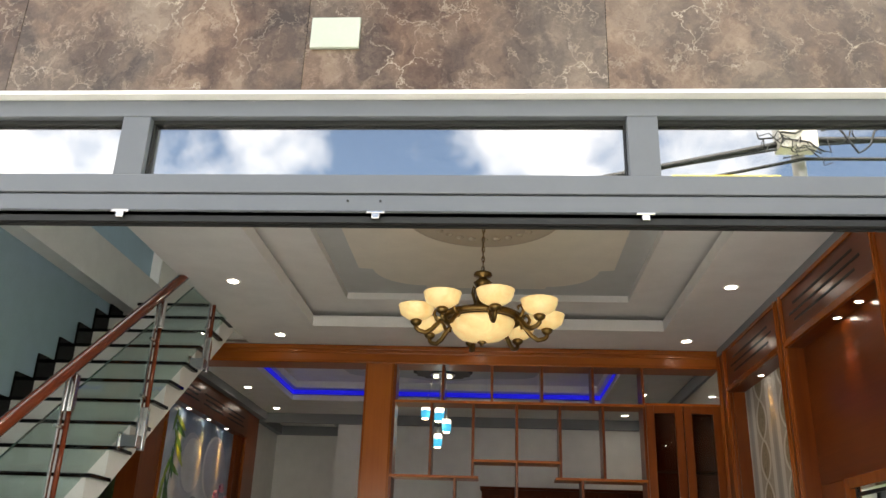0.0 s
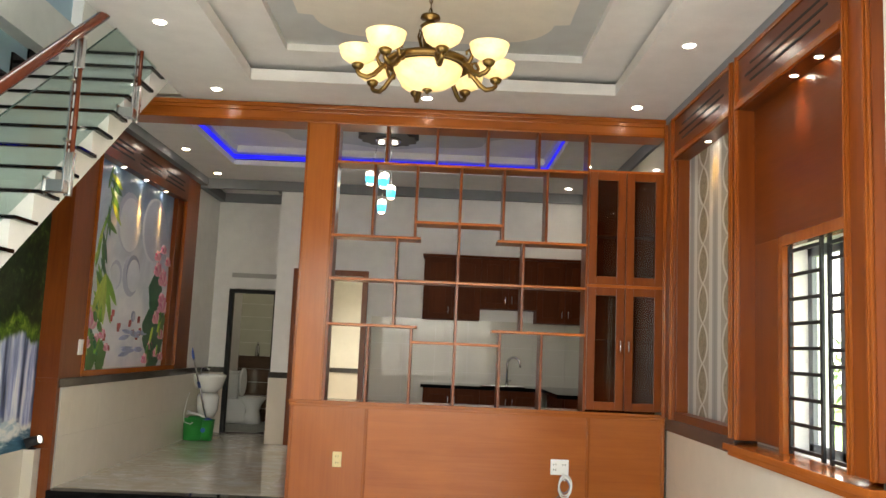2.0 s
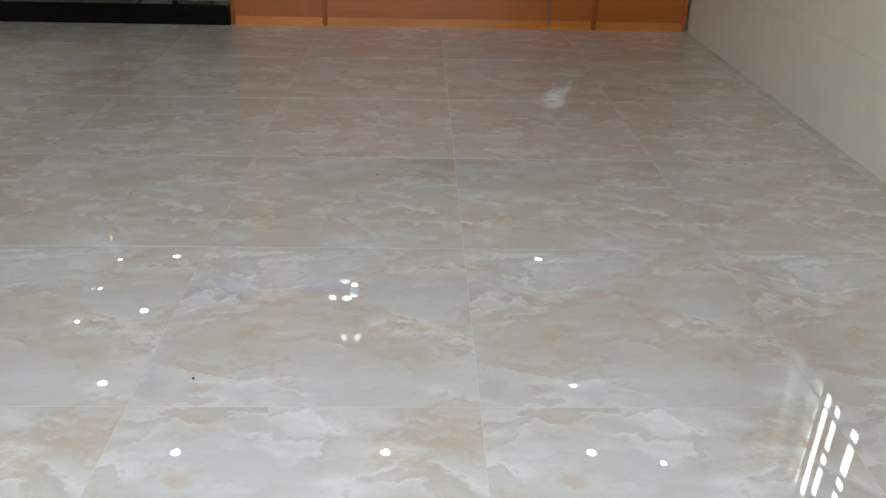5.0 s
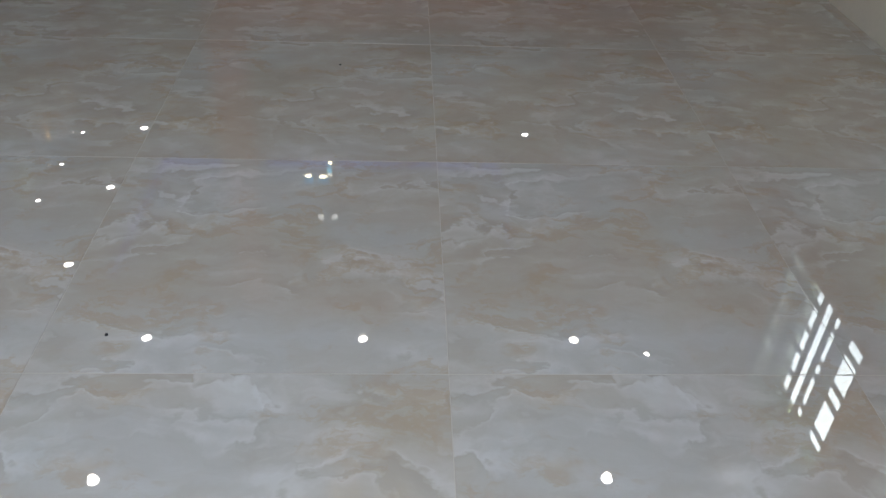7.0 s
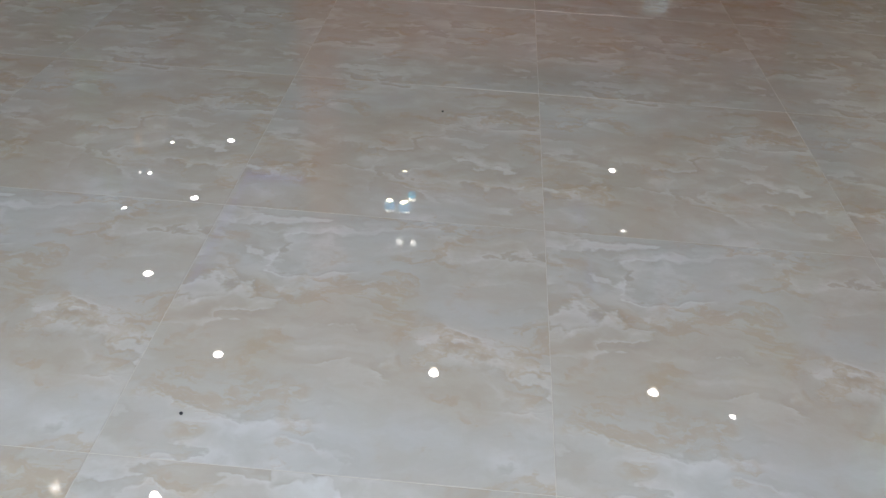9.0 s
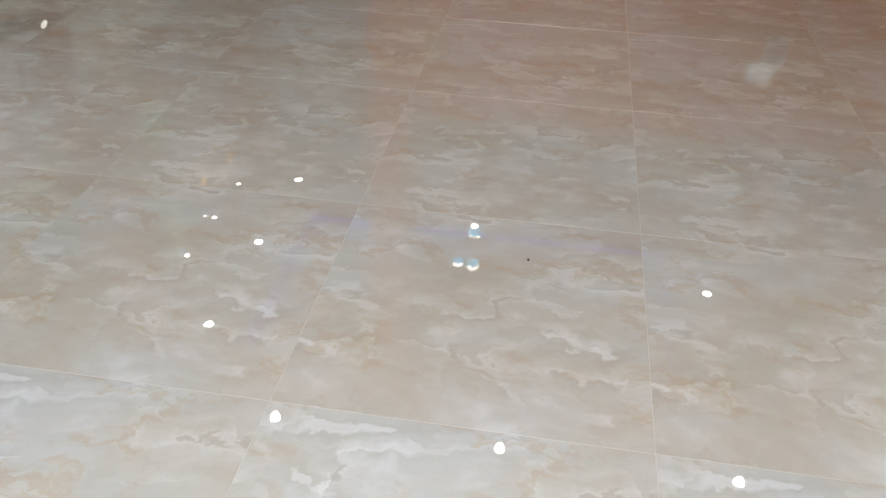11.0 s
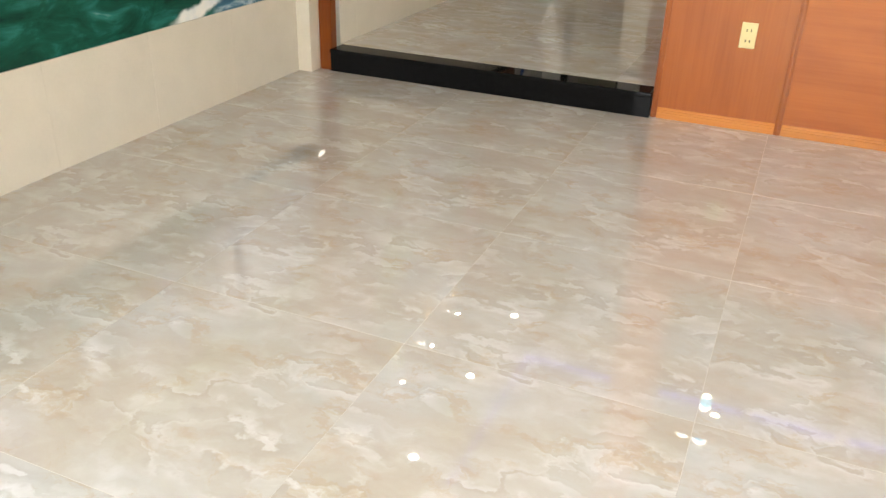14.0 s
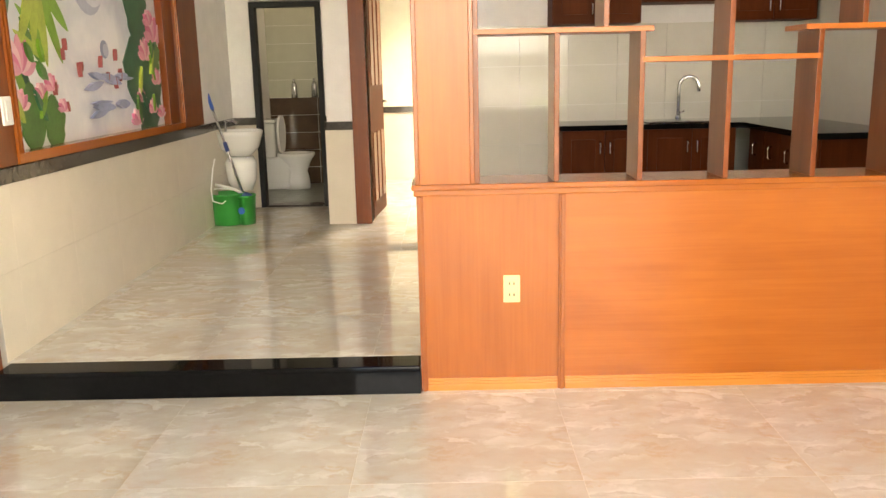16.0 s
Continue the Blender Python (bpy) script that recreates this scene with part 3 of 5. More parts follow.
pilaster(-0.27, -0.01)
pilaster(-1.68, -1.54)
pilaster(-3.27, -3.02)
# headers and upper panel: side wall shade is in the wood's colour
for y0, y1, n in ((-1.54, -0.27, 2), (-3.02, -1.66, 3)):
    h = part("header", at_panel([(2.995, 3.16, y0, y1, 2.95, 3.30)]), M_WOOD_Y_SHADED, panel)
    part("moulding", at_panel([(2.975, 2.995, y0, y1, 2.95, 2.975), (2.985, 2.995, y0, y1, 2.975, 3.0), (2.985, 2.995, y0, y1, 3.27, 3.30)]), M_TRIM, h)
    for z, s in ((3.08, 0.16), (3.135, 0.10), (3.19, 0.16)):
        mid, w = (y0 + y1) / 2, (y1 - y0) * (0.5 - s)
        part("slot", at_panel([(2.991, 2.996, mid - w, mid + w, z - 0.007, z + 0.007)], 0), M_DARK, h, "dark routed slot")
part("niche_base", at_panel([(3.01, 3.16, -1.54, -0.27, 0.90, 0.96)]), M_WOOD_Y_SHADED, panel)
part("niche_side", at_panel([(3.02, 3.16, -0.295, -0.27, 0.96, 2.95)]), M_WOOD_SHADED, panel)
part("upper_panel", at_panel([(3.10, 3.16, -3.02, -1.66, 2.09, 2.95)]), M_WOOD_Y_SHADED, panel)
part("side_panel", at_panel([(3.10, 3.16, -2.03, -1.66, 0.90, 2.09)]), M_WOOD_SHADED, panel)
part("sill", at_panel([(2.94, 3.16, -3.30, -1.56, 0.835, 0.875), (2.965, 3.16, -3.28, -1.58, 0.80, 0.835)], 0.006), M_SILL, panel, "broad polished window sill")


def wallpaper():
    m, t, p = nodes_of("damask_wallpaper")
    co = t.nodes.new("ShaderNodeTexCoord").outputs["Object"]
    sep = t.nodes.new("ShaderNodeSeparateXYZ")
    t.links.new(co, sep.inputs[0])

    def math_of(op, a, b=None):
        n = t.nodes.new("ShaderNodeMath")
        n.operation = op
        for k, v in enumerate((a, b)):
            if v is None:
                continue
            if isinstance(v, bpy.types.NodeSocket):
                t.links.new(v, n.inputs[k])
            else:
                n.inputs[k].default_value = v
        return n.outputs[0]

    y, z = sep.outputs["Y"], sep.outputs["Z"]
    u = math_of("FRACT", math_of("ADD", math_of("MULTIPLY", math_of("ADD", y, 0.07), 1 / 0.535), 0.5))
    d = math_of("MULTIPLY", math_of("ABSOLUTE", math_of("SUBTRACT", u, 0.5)), 0.535)
    e = math_of("SUBTRACT", 0.2675, d)
    swell = math_of("ABSOLUTE", math_of("COSINE", math_of("MULTIPLY", math_of("SUBTRACT", z, 0.716), math.pi / 0.295)))
    oval = math_of("POWER", swell, 0.75)
    core = math_of("LESS_THAN", e, math_of("SUBTRACT", math_of("MULTIPLY", oval, 0.108), 0.022))
    rim = math_of("LESS_THAN", math_of("ABSOLUTE", math_of("SUBTRACT", e, math_of("MULTIPLY", oval, 0.108))), 0.017)
    grey = math_of("LESS_THAN", d, 0.056)
    inner = math_of("LESS_THAN", d, 0.020)
    band = math_of("LESS_THAN", d, 0.128)
    speck = noise_of(t, coords(t), 70, 4, 0.65, 0.5)
    swirl = noise_of(t, coords(t), 26, 3, 0.5, 1.2)
    base = ramp_of(t, speck, [(0.35, (0.34, 0.30, 0.25)), (0.65, (0.43, 0.39, 0.33))])
    c = mixed(t, core, base, ramp_of(t, swirl, [(0.40, (0.20, 0.155, 0.095)), (0.50, (0.34, 0.285, 0.20)), (0.60, (0.26, 0.21, 0.14))]))
    c = mixed(t, rim, c, (0.62, 0.59, 0.53))
    c = mixed(t, band, c, (0.60, 0.58, 0.55))
    c = mixed(t, grey, c, (0.36, 0.345, 0.33))
    c = mixed(t, inner, c, (0.31, 0.295, 0.285))
    t.links.new(c, p.inputs["Base Color"])
    p.inputs["Roughness"].default_value = 0.55
    bump_of(t, p, speck, 0.1, 0.001)
    return m


wp = part("wallpaper", box(-0.006, 0.006, -0.715, 0.545, -0.995, 0.995), wallpaper())
wp.location = (3.118, -0.835, 1.955)
tagged(wp, "pale damask wallpaper with silver stripes in the niche", "wallpaper")

window = tagged(thing("window_1", (3.14, -2.545, 0.88)), "side window with black iron grille and grey sliding sashes", "window", kind="structure")
WY0, WY1, WZ = -0.455, 0.455, 1.155
part("casing", boxes([(-0.045, 0.02, WY1, WY1 + 0.06, -0.03, WZ + 0.06), (-0.045, 0.02, WY0 - 0.03, WY0, -0.03, WZ + 0.06), (-0.045, 0.02, WY0, WY1, WZ, WZ + 0.06)], 0.004), M_TRIM, window, "wooden casing")
for y in (WY0 + 0.01, -0.03, 0.06, WY1 - 0.01):
    part("grille_bar", box(-0.012, 0.006, y - 0.012, y + 0.012, 0.0, WZ, 0.002), M_IRON, window)
for k in range(9):
    z = 0.03 + k * (WZ - 0.06) / 8
    part("grille_bar", box(-0.010, 0.004, 0.06, WY1, z - 0.010, z + 0.010, 0.002), M_IRON, window)
    z2 = min(z + 0.045 * (1 if k % 2 else -0.2), WZ - 0.01)
    part("grille_bar", box(-0.010, 0.004, WY0, -0.03, z2 - 0.010, z2 + 0.010, 0.002), M_IRON, window)
for y0, y1, x in ((WY0, 0.02, 0.085), (-0.02, WY1, 0.115)):
    s = part("sash", boxes([(x - 0.014, x + 0.014, y0, y0 + 0.055, 0.0, WZ), (x - 0.014, x + 0.014, y1 - 0.055, y1, 0.0, WZ), (x - 0.014, x + 0.014, y0, y1, 0.0, 0.06), (x - 0.014, x + 0.014, y0, y1, WZ - 0.06, WZ)], 0.002), M_FRAME, window, "grey aluminium sliding sash")
    part("pane", box(x - 0.003, x + 0.003, y0 + 0.05, y1 - 0.05, 0.055, WZ - 0.055), M_PANE, s).visible_shadow = False

# ---- front door frame and facade ----
front = tagged(thing("door_1", (0, -4.63, 0)), "grey aluminium folding front door frame with a glazed transom", "door", kind="structure")
part("head", boxes([(-0.96, 2.44, -0.05, 0.02, 2.553, 2.612), (-0.96, 2.44, -0.056, 0.05, 2.616, 2.68)], 0.004), M_FRAME, front)
part("top_rail", box(-0.96, 2.44, -0.05, 0.05, 2.893, 2.955, 0.004), M_FRAME, front)
part("track", boxes([(-0.86, 2.39, -0.045, -0.03, 2.520, 2.552), (-0.86, 2.39, -0.012, 0.004, 2.522, 2.552), (-0.86, 2.39, -0.045, 0.02, 2.540, 2.552)]), M_DARK, front, "black door track")
part("bead", box(-0.96, 2.44, -0.056, -0.05, 2.555, 2.561), M_FRAME, front)
for x0, x1 in ((-0.96, -0.86), (2.402, 2.44)):
    part("jamb", box(x0, x1, -0.048, 0.02, 0.0, 2.552, 0.004), M_FRAME, front)
    part("transom_jamb", box(min(x0, 2.36), x1, -0.048, 0.05, 2.681, 2.892, 0.004), M_FRAME, front)
part("jamb_track", boxes([(2.388, 2.402, -0.045, -0.025, 0.0, 2.515), (2.392, 2.402, -0.01, 0.008, 0.0, 2.515)]), M_DARK, front)
for x0, x1 in ((-0.115, -0.022), (1.525, 1.622)):
    part("mullion", box(x0, x1, -0.05, 0.05, 2.68, 2.893, 0.004), M_FRAME, front)
for x0, x1 in ((-0.86, -0.115), (-0.022, 1.525), (1.622, 2.36)):
    g = part("pane", box(x0, x1, -0.004, 0.004, 2.68, 2.893), M_SKYGLASS, front, "sky-reflecting glass pane")
    part("gasket", boxes([(x0, x1, -0.022, -0.006, 2.880, 2.893), (x0, x0 + 0.004, -0.022, -0.006, 2.68, 2.88), (x1 - 0.004, x1, -0.022, -0.006, 2.68, 2.88)]), M_DARK, g)
for x in (-0.061, 0.746, 1.565):
    part("roller_stop", boxes([(x - 0.028, x + 0.028, -0.062, -0.046, 2.545, 2.553), (x - 0.012, x + 0.012, -0.062, -0.046, 2.528, 2.545)], 0.002), M_STEEL, front, "small steel roller stop")
for x in (0.655, 0.757):
    part("screw", lathe([(0.004, 0.0), (0.004, 0.004)], (0, 0, 0), 8), M_DARK, front).matrix_basis = pose(x, -0.050, 2.59, 90)
part("reveal", boxes([(-0.974, 2.454, -0.085, 0.08, 2.956, 2.970), (2.441, 2.454, -0.085, 0.08, 0.0, 2.956), (-0.974, -0.961, -0.085, 0.08, 0.0, 2.956)]), M_WHITE, front, "thin white plaster reveal")
leaf = tagged(thing("door_leaf", (2.394, -4.685, 0.02)), "open grey aluminium folding door leaf with hinges", "door leaf")
part("leaf_frame", boxes([(0.0, 0.045, -0.80, -0.69, 0, 2.52), (0.0, 0.045, -0.11, 0.0, 0, 2.52), (0.0, 0.045, -0.69, -0.11, 0, 0.16), (0.0, 0.045, -0.69, -0.11, 2.40, 2.52)], 0.004), M_FRAME, leaf)
part("leaf_glass", box(0.018, 0.024, -0.69, -0.11, 0.16, 2.40), M_PANE, leaf)
for z in (1.55, 2.20):
    hg = part("hinge", box(-0.012, 0.0, -0.05, -0.01, z - 0.10, z + 0.10, 0.003), M_DARK, leaf, "black hinge plate with bright screws")
    for dz in (-0.08, -0.045, 0.045, 0.08):
        part("screw", lathe([(0.007, 0.0), (0.005, 0.004)], (0, 0, 0), 8), M_STEEL, hg).matrix_basis = pose(-0.013, -0.03, z + dz, 0, -90)
facade = tagged(thing("wall_facade", (0, -4.68, 0)), "facade clad in brown veined marble slabs", "wall", kind="structure")
part("backing", boxes([(-1.06, 2.54, 0.005, 0.018, 2.972, 7.0), (XL - 0.2, -0.976, 0.005, 0.018, 0, 7.0), (2.456, 3.4, 0.005, 0.018, 0, 7.0)]), M_GROUT, facade)
xs = [XL - 0.2, -1.53, -0.976, -0.53, 0.473, 1.471, 2.456, 3.4]
for a, b in zip(xs, xs[1:]):
    z = 2.972 if -1 < a < 2.4 else 0.0
    while z < 7:
        z1 = z + (0.62 if z > 2.9 else 0.75)
        part("slab", box(a + 0.001, b - 0.001, -0.02, 0.005, z + 0.001, z1 - 0.001), M_MARBLE, facade)
        z = z1
tagged(part("blank_plate", box(0.49, 0.655, -4.715, -4.70, 3.135, 3.255, 0.004), plain("pale_plate", (0.44, 0.48, 0.42), 0.4)), "pale square plate fixed on the marble facade", "plate")

# ---- closing walls and unseen roof, added to keep out the sky; upper stairwell ----
structure("roof", boxes(ring(XL - 0.3, 3.4, -4.66, 8.2, -1.95, -1.15, -3.4, -0.4, 7.0, 7.2)), M_WHITE, "unseen closing roof slab with an added opening")
# made-up roof opening: an area lamp brightens the stairwell, a cover closes it
skylight = new("skylight", bpy.data.lights.new("skylight", "AREA"))
skylight.data.shape, skylight.data.size, skylight.data.size_y, skylight.data.energy = "RECTANGLE", 0.8, 3.0, 16
skylight.data.color = (0.90, 0.95, 1.0)
skylight.matrix_world = look((-1.55, -1.9, 7.0), (-1.55, -1.899, 0))
structure("skylight_pane", box(-2.0, -1.1, -3.5, -0.3, 7.2, 7.22), M_WHITE, "unseen white cover over the added roof opening")
# cream darkened in the colour for the shade high in the stairwell
structure("wall_upper", boxes([(-1.05, -0.93, -4.5, 0.0, 3.66, 7.0), (XL, -0.93, 0.02, 0.14, 3.40, 7.0), (-1.97, 3.16, 0.14, 0.24, 3.66, 7.0)]), plain("shaded_cream_paint", (0.46, 0.44, 0.38), 0.7), "cream upper stairwell wall, shade put into its colour")
structure("stair_beam", box(XL, XL + 0.14, -4.5, 0.02, 3.50, 3.86), M_WHITE, "white concrete beam along the stairwell")
structure("wall_rear", boxes([(-2.3, 3.4, 6.4, 6.6, 0, 3.6), (-0.80, -0.68, 3.65, 6.4, 0.12, 3.6), (1.6, 1.7, 3.65, 6.4, 0.12, 3.6), (-2.3, 3.4, 6.6, 8.2, 3.3, 3.6)]), plain("cream_room_paint", (0.80, 0.77, 0.68), 0.6), "cream walls of the rooms behind")

# ---- stairs ----
RISE, RUN = 0.179, 0.224
NY, NZ = -2.47, 1.969


def nose(n):
    return NY + RUN * (n - 11), RISE * n


stairs = thing("staircase", (-1.55, -2.47, 0.0), "white concrete staircase with black granite treads", "staircase")
prof = []
for n in range(3, 21):
    y, z = nose(n)
    prof += [(y + 0.02 + 2.47, z - RISE), (y + 0.02 + 2.47, z - 0.022)]
y_end = nose(20)[0] + 0.26
prof += [(y_end + 2.47, RISE * 20 - 0.022), (y_end + 2.47, 0.774 * (y_end + 2.63) + 1.578)]
y0 = nose(3)[0] + 0.02
prof += [(y0 + 0.16 + 2.47, 0.0 + 0.774 * (y0 + 0.16 + 2.63) + 1.578)]
if prof[-1][1] < 0.03:
    prof[-1] = (prof[-1][0], 0.03)
part("flight", prism(prof, "x", -0.50, 0.44), M_WHITE, stairs)
for n in range(3, 21):
    y, z = nose(n)
    part("tread", box(-0.50, 0.475, y + 2.47, y + RUN + 2.47 + 0.03, z - 0.022, z, 0.004), M_BLACK, stairs, "black granite tread")
    part("skirting", box(-0.505, -0.488, y + 0.02 + 2.47, y + RUN + 0.04 + 2.47, z, z + 0.17), M_BLACK, stairs, "black granite stepped skirting")
rail = thing("balustrade", (-1.03, -2.47, 1.969), "stair balustrade with red wooden handrail, steel posts and glass", "balustrade")


def rail_z(y):
    return 2.072 + 0.754 * (y + 3.453) - NZ


pts = [(0.0, y + 2.47, rail_z(y)) for y in (-4.3, -3.9, -3.4, -2.9, -2.4, -1.9, -1.4, -0.9, -0.35)]
part("handrail", tube(pts, 0.034, 16), M_RAIL, rail, "glossy dark red wooden handrail")
posts = (-3.89, -2.97, -2.05, -1.13)
for y in posts:
    top = rail_z(y)
    p = part("post", boxes([(-0.006, 0.006, y + 2.47 - 0.035, y + 2.47 - 0.012, top - 0.96, top - 0.03)], 0.002), M_STEEL, rail, "brushed steel stair post")
    part("wood_bar", tube([(0.016, y + 2.47 + 0.018, top - 0.72), (0.016, y + 2.47 + 0.018, top - 0.22)], 0.014, 10), M_RAIL, p, "red wooden inlay bar")
    for a, b in ((0.22, 0.03), (0.98, 0.72)):
        part("sleeve", box(-0.004, 0.034, y + 2.47 - 0.002, y + 2.47 + 0.038, top - a, top - b, 0.006), M_STEEL, p)
    part("bracket", boxes([(-0.082, 0.03, y + 2.47 - 0.085, y + 2.47 - 0.015, top - 0.97, top - 0.90), (-0.084, -0.074, y + 2.47 - 0.10, y + 2.47, top - 0.985, top - 0.885)], 0.003), M_STEEL, p, "steel side bracket")
    for dz in (-0.30, -0.66):
        part("clamp", tube([(0.0, y + 2.47 - 0.06, top + dz), (0.0, y + 2.47 + 0.06, top + dz)], 0.011, 8), M_STEEL, p)
for a, b in zip((-4.3,) + posts, posts + (-0.55,)):
    u0, u1 = a + 0.05, b - 0.05
    g = part("glass_panel", prism([(u0 + 2.47, rail_z(u0) - 0.74), (u1 + 2.47, rail_z(u1) - 0.74), (u1 + 2.47, rail_z(u1) - 0.16), (u0 + 2.47, rail_z(u0) - 0.16)], "x", -0.004, 0.004), M_STAIRGLASS, rail, "clear greenish glass panel")
    g.visible_shadow = False
    part("glass_edge", tube([(0, u0 + 2.47, rail_z(u0) - 0.158), (0, u1 + 2.47, rail_z(u1) - 0.158)], 0.005, 6), plain("dark_glass_edge", (0.03, 0.06, 0.055), 0.2), g)


# ---- left wall: plinth, waterfall mural ----
def waterfall():
    """A printed waterfall: white falls before dark rock, woods above, a teal pool with rapids below."""
    m, t, p = nodes_of("waterfall_print")
    co = t.nodes.new("ShaderNodeTexCoord").outputs["Object"]
    sep = t.nodes.new("ShaderNodeSeparateXYZ")
    t.links.new(co, sep.inputs[0])

    def calc(op, a, b=0.0, c=0.0):
        n = t.nodes.new("ShaderNodeMath")
        n.operation = op
        for k, v in enumerate((a, b, c)):
            if isinstance(v, bpy.types.NodeSocket):
                t.links.new(v, n.inputs[k])
            else:
                n.inputs[k].default_value = v
        return n.outputs[0]

    def soft(v, a, b):
        n = t.nodes.new("ShaderNodeMapRange")
        n.interpolation_type = "SMOOTHSTEP"
        t.links.new(v, n.inputs["Value"])
        n.inputs["From Min"].default_value, n.inputs["From Max"].default_value = a, b
        return n.outputs["Result"]

    wob = calc("SUBTRACT", noise_of(t, coords(t), 5.0, 6, 0.6), 0.5)
    wide = calc("SUBTRACT", noise_of(t, coords(t, (1, 1, 0.35)), 3.0, 4, 0.6), 0.5)
    y0, z0 = sep.outputs["Y"], sep.outputs["Z"]
    y, z = calc("MULTIPLY_ADD", wide, 0.10, y0), calc("MULTIPLY_ADD", wob, 0.12, z0)
    fine = noise_of(t, coords(t, (1, 7, 0.6)), 2.0, 6, 0.62, 0.35)
    clump = noise_of(t, coords(t), 9.0, 7, 0.7, 0.4)
    swirl = noise_of(t, coords(t, (1, 1.1, 2.6)), 3.6, 7, 0.62, 0.8)
    woods = ramp_of(t, clump, [(0.38, (0.003, 0.007, 0.004)), (0.55, (0.014, 0.034, 0.010)), (0.70, (0.08, 0.15, 0.035))])
    moss = ramp_of(t, clump, [(0.38, (0.010, 0.028, 0.004)), (0.52, (0.07, 0.15, 0.014)), (0.66, (0.26, 0.36, 0.05))])
    rock = ramp_of(t, clump, [(0.35, (0.004, 0.004, 0.005)), (0.55, (0.016, 0.017, 0.020)), (0.72, (0.05, 0.055, 0.04))])
    blue = ramp_of(t, fine, [(0.36, (0.02, 0.03, 0.07)), (0.5, (0.10, 0.14, 0.30)), (0.62, (0.42, 0.48, 0.70))])
    fall = ramp_of(t, fine, [(0.32, (0.10, 0.14, 0.36)), (0.47, (0.42, 0.48, 0.70)), (0.60, (0.86, 0.88, 0.93))])
    pool = ramp_of(t, swirl, [(0.32, (0.002, 0.030, 0.022)), (0.52, (0.005, 0.085, 0.058)), (0.66, (0.02, 0.18, 0.16)), (0.80, (0.40, 0.58, 0.60))])
    deep = ramp_of(t, swirl, [(0.34, (0.012, 0.06, 0.11)), (0.52, (0.05, 0.16, 0.24)), (0.64, (0.55, 0.65, 0.70))])
    foam = ramp_of(t, swirl, [(0.36, (0.42, 0.56, 0.62)), (0.5, (0.80, 0.82, 0.80)), (0.64, (0.93, 0.91, 0.84))])
    stone = ramp_of(t, clump, [(0.35, (0.02, 0.025, 0.03)), (0.6, (0.09, 0.10, 0.10)), (0.72, (0.20, 0.21, 0.20))])
    # rock face, veiled with blue water towards the falls
    c = mixed(t, calc("MULTIPLY", soft(y, 1.12, 1.30), 0.8), rock, blue)
    for at, w, lean in ((-1.75, 0.07, 0.0), (-1.2, 0.10, 0.05), (-0.62, 0.05, 0.0), (-0.15, 0.08, -0.06), (0.28, 0.05, 0.0), (0.62, 0.045, -0.14), (0.81, 0.06, 0.12), (1.10, 0.035, 0.0), (1.27, 0.07, 0.0), (1.56, 0.13, 0.03), (1.85, 0.115, 0.0), (2.08, 0.10, 0.02)):
        off = calc("ABSOLUTE", calc("SUBTRACT", y, calc("MULTIPLY_ADD", z0, lean, at + 0.55 * lean)))
        c = mixed(t, soft(off, w, w * 0.55), c, fall)
    crest = calc("MULTIPLY_ADD", wide, 0.5, calc("MULTIPLY_ADD", y0, 0.03, z0))
    c = mixed(t, soft(crest, -0.10, -0.04), c, moss)
    c = mixed(t, soft(crest, 0.06, 0.14), c, woods)
    # water level falls a little towards the far end
    shore = calc("MULTIPLY_ADD", wide, 0.22, calc("MULTIPLY_ADD", y0, 0.075, z))
    c = mixed(t, calc("MULTIPLY", soft(shore, -0.57, -0.64), soft(swirl, 0.36, 0.56)), c, foam)
    water = mixed(t, soft(y, 1.34, 1.46), pool, deep)
    c = mixed(t, soft(shore, -0.625, -0.66), c, water)
    # bright rapids at the foot of the broad falls, running down past a boulder
    rx, rz = calc("MULTIPLY", calc("SUBTRACT", y, 1.80), 1 / 0.25), calc("MULTIPLY", calc("SUBTRACT", z, -0.80), 1 / 0.085)
    c = mixed(t, soft(calc("ADD", calc("MULTIPLY", rx, rx), calc("MULTIPLY", rz, rz)), 1.15, 0.55), c, foam)
    run = calc("ABSOLUTE", calc("ADD", calc("MULTIPLY", calc("SUBTRACT", y, 1.42), -0.30), calc("SUBTRACT", z, -0.885)))
    along = calc("MULTIPLY", soft(y, 1.02, 1.16), soft(y, 1.86, 1.66))
    c = mixed(t, calc("MULTIPLY", soft(run, 0.050, 0.022), along), c, foam)
    sx, sz = calc("MULTIPLY", calc("SUBTRACT", y, 1.38), 1 / 0.10), calc("MULTIPLY", calc("SUBTRACT", z, -0.765), 1 / 0.075)
    c = mixed(t, soft(calc("ADD", calc("MULTIPLY", sx, sx), calc("MULTIPLY", sz, sz)), 1.1, 0.7), c, stone)
    t.links.new(c, p.inputs["Base Color"])
    p.inputs["Roughness"].default_value = 0.4
    p.inputs["Specular IOR Level"].default_value = 0.2
    return m


tiled("plinth_left", XL, -2.038, -4.49, -0.121, 0.0, 0.447, 0.60, 0.447, 1, "cream tiled plinth below the mural")
structure("plinth_end", box(XL, -1.952, -0.12, -0.023, 0.0, 0.447, 0.003), M_WALLTILE, "cream tiled end block of the plinth")
mural = part("wall_mural", prism([(-1.95, -0.965), (2.195, -0.965), (2.195, 1.65), (1.20, 1.65), (-1.95, -0.86)], "x", -0.006, 0.006), waterfall())
mural.location = (XL + 0.010, -2.22, 1.413)
tagged(mural, "printed wall mural of a waterfall over a green pool", "mural")
